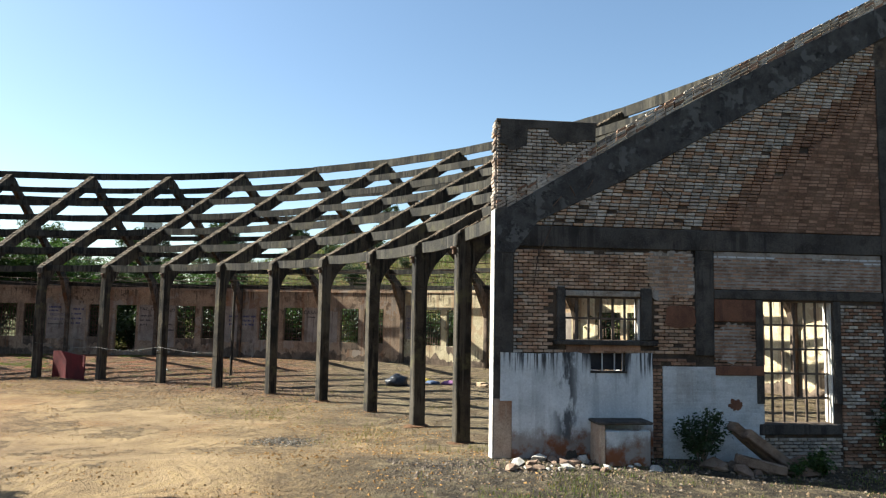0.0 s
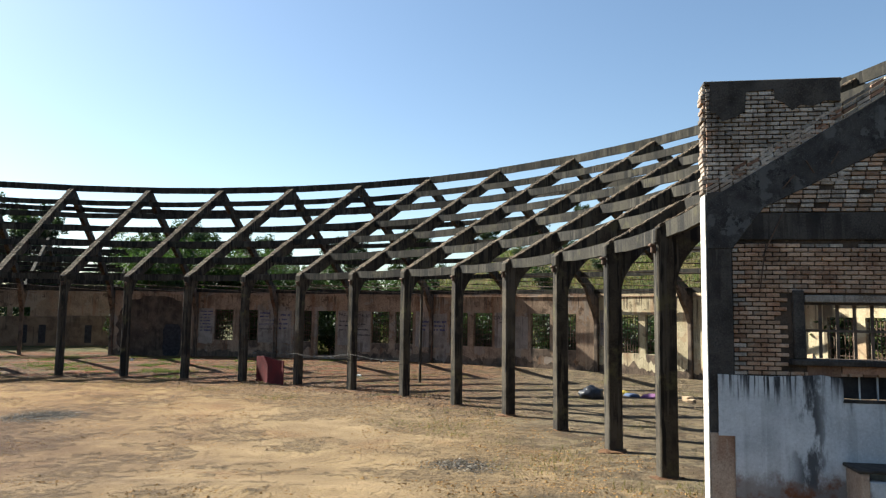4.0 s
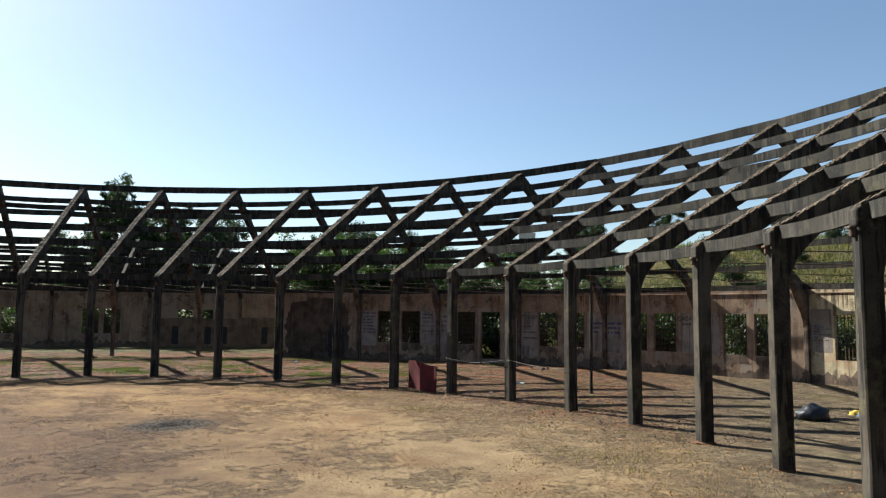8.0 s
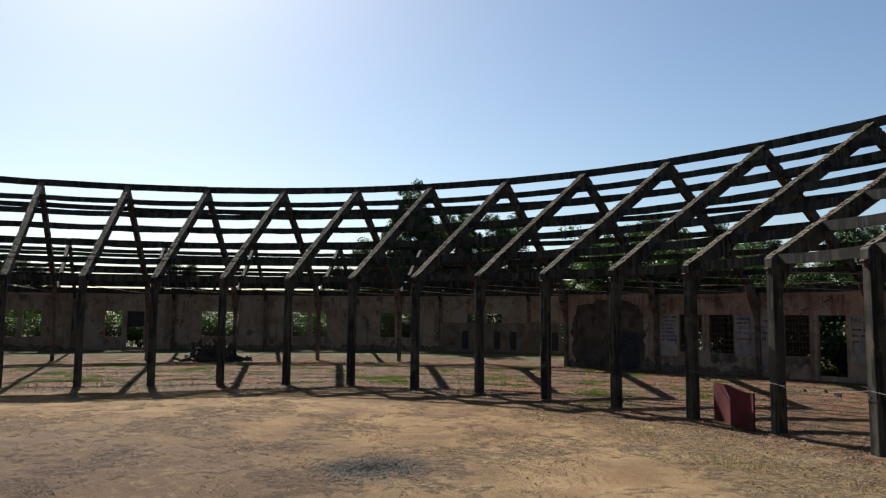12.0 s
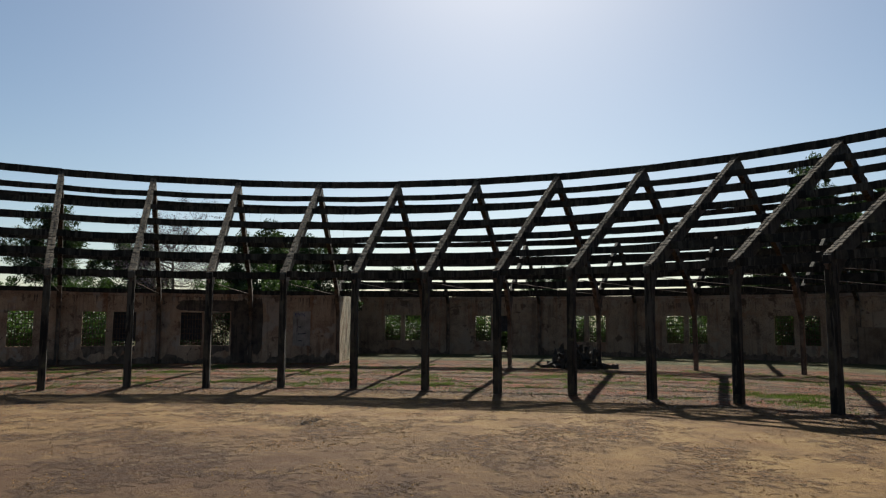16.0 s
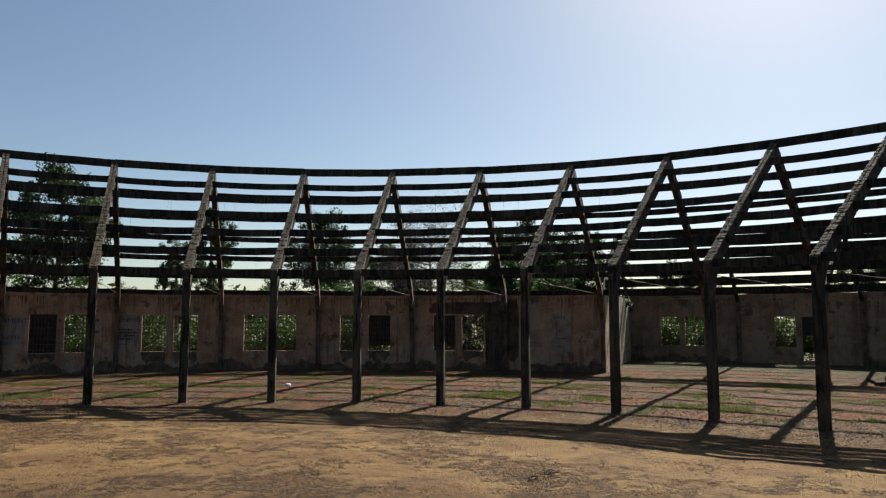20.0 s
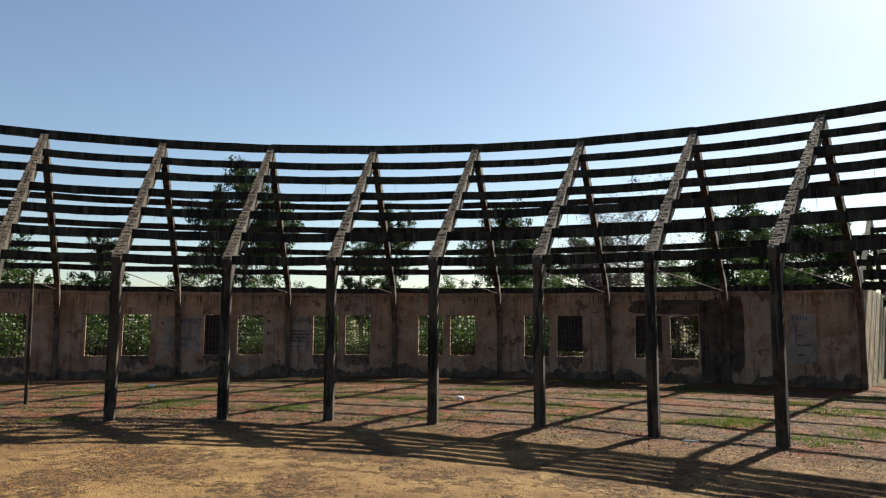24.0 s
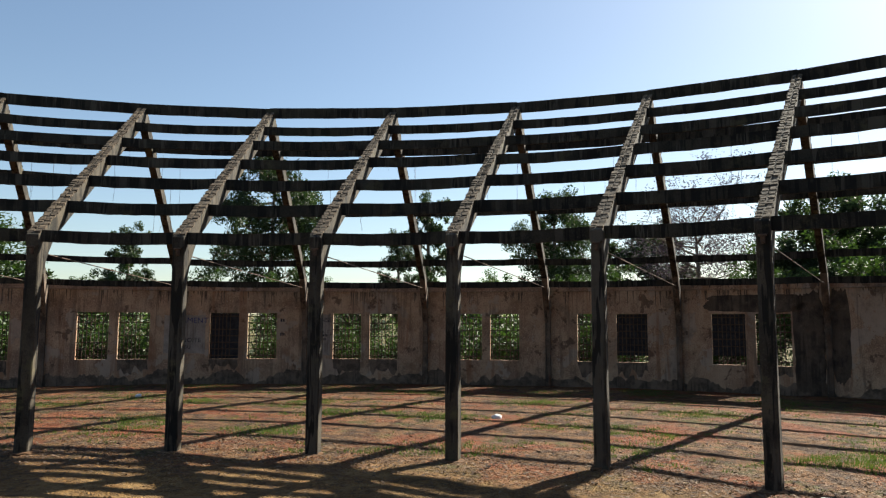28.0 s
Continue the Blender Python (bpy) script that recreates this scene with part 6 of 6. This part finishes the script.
far_block(12.3, 400, 9.0, 50.0, "apartment_building", "pale apartment tower far behind the trees", False)
far_block(24.15, 150, 9.0, 6.0, "house", "far pale house with a red tiled roof", True)
far_block(26.4, 170, 10.0, 6.5, "house", "far pale house with a red tiled roof", True)

# cables strung along the bank side
for z0, r in ((6.55, R_OUT + 0.9), (7.5, R_OUT + 1.2), (8.3, R_OUT + 1.4)):
    bm = bmesh.new()
    pts = []
    for k in range(0, 13):
        for u in (0.0, 0.25, 0.5, 0.75):
            pts.append(polar(k + u, r * (1 - 0.002 * (1 - abs(2 * u - 1))), z0 - 0.5 * u * (1 - u)))
    tube(bm, pts, [0.016] * len(pts), 4)
    tagged(part("overhead_cable", bm, iron), "thin dark cable strung along the wall top", "cable", "cables along the wall")

# distant woods along the skyline
rr = random.Random(91)
spots = []
for i in range(420):
    k_, r_ = rr.uniform(9, 31), rr.uniform(170, 300)
    p = polar(k_, r_)
    p.z = ground_z(p.x, p.y) + rr.uniform(1, 9)
    spots.append((p, rr.uniform(3, 6)))
tagged(part("far_woods", leaf_cloud(spots, 26000, 0.9, rr, 0.1), leaf_dark), "dark line of distant woods on the skyline", "woods", kind="stuff")

# litter of the yard and the bays
plastic = surface("white plastic", (0.5, 0.5, 0.5), (0.7, 0.7, 0.72), 0.2, 0.5)
for i, (k, r) in enumerate(((26.09, 45.0), (23.07, 36.6), (12.4, 45.0))):
    heap("plastic_bag", k, r, (0.2, 0.15, 0.13), plastic, "small crumpled white plastic bag on the earth", "plastic bag", 20 + i)
for i, (k0, r0, k1, r1, w_, mat_, lab) in enumerate(((20.75, 26.9, 20.62, 27.0, 0.035, board_white, "pale broken pipe lying on the earth"), (8.38, 34.4, 8.22, 34.3, 0.07, board_white, "white plank lying under the roof"))):
    a, b = polar(k0, r0), polar(k1, r1)
    a.z, b.z = ground_z(a.x, a.y) + w_ * 0.6, ground_z(b.x, b.y) + w_ * 0.6
    bm = bmesh.new()
    tube(bm, [a, a.lerp(b, 0.5), b], [w_, w_, w_ * 0.9], 6)
    tagged(part("fallen_pole", bm, mat_), lab, "pole", "poles lying about")
for i, (k, r, s_) in enumerate(((18.0, 13.1, 0.6), (18.1, 14.0, 0.6), (10.5, 24.0, 0.5))):
    bm = bmesh.new()
    for j in range(7):
        p0 = Vector((rng.uniform(-0.4, 0.4), rng.uniform(-0.3, 0.3), 0.04)) * s_
        d = Vector((rng.uniform(-1, 1), rng.uniform(-1, 1), rng.uniform(0.0, 0.25))) * s_ * 0.7
        tube(bm, [p0, p0 + d * 0.6 + Vector((0, 0, 0.05)), p0 + d], [0.02, 0.014, 0.005], 4)
    ob = part("dry_branch", bm, bark)
    p = polar(k, r)
    put(ob, p.x, p.y)
    tagged(ob, "dry broken branch lying on the yard", "branch", "branches on the ground")

# ash and charred bits of the two fires
v, f = [], []
for bx, by, br, n_ in ((5.7, 11.7, 1.9, 1400), (22.4, 4.9, 1.2, 1100)):
    for i in range(n_):
        a, d = rng.uniform(0, 6.283), br * abs(rng.gauss(0, 0.5))
        x, y = bx + d * math.cos(a), by + d * math.sin(a)
        s, z, q = rng.uniform(0.01, 0.034), ground_z(x, y), len(v)
        t_ = rng.uniform(0, 3)
        v += [(x + s * math.cos(t_ + b_) * e_, y + s * math.sin(t_ + b_) * e_, z - 0.005) for b_, e_ in ((0, 1.6), (1.7, 0.6), (3.1, 1.4), (4.6, 0.6))] + [(x, y, z + s * rng.uniform(0.4, 1.1))]
        f += [(q + j, q + (j + 1) % 4, q + 4) for j in range(4)]
tagged(part("ash", (v, [], f), surface("ash and char", (0.015, 0.013, 0.011), (0.26, 0.23, 0.19), 0.12, 0.95, each=0.7)), "charred bits and pale ash of a burnt-out fire", "ash", kind="stuff")

# rough grass, chips and leaves on the ground before the gable
def before_gable(rr):
    x, y = rr.uniform(25.5, 37), -rr.random() ** 0.8 * 4.5 - 0.15
    return (x, y) if noise.noise(Vector((x * 0.9, y * 0.9, 31))) > rr.uniform(-0.1, 0.45) else None


tagged(part("grass", blades(2200, before_gable, 0.02, 0.08, 0.012, 61), grass_mat), "short green weeds on the rubble-strewn ground", "grass", kind="stuff")
tagged(part("weeds", blades(1600, before_gable, 0.03, 0.12, 0.01, 62), straw_mat), "dry stalks on the rubble-strewn ground", "grass", kind="stuff")
v, f = [], []
for i in range(2600):
    x, y = rng.uniform(25.0, 36.8), -0.12 - abs(rng.gauss(0, 1.1))
    s, z, q = 0.012 + 0.05 * rng.random() ** 3, ground_z(x, y), len(v)
    t_ = rng.uniform(0, 3)
    v += [(x + s * math.cos(t_ + b_) * rng.uniform(0.6, 1.5), y + s * math.sin(t_ + b_) * rng.uniform(0.6, 1.5), z - 0.005) for b_ in (0, 1.57, 3.14, 4.71)] + [(x, y, z + s * rng.uniform(0.3, 0.9))]
    f += [(q + j, q + (j + 1) % 4, q + 4) for j in range(4)]
tagged(part("chips", (v, [], f), surface("brick and plaster chips", (0.04, 0.028, 0.02), (0.17, 0.135, 0.105), 0.15, 0.95, each=0.6)), "chips of plaster and brick on the ground", "rubble", kind="stuff")
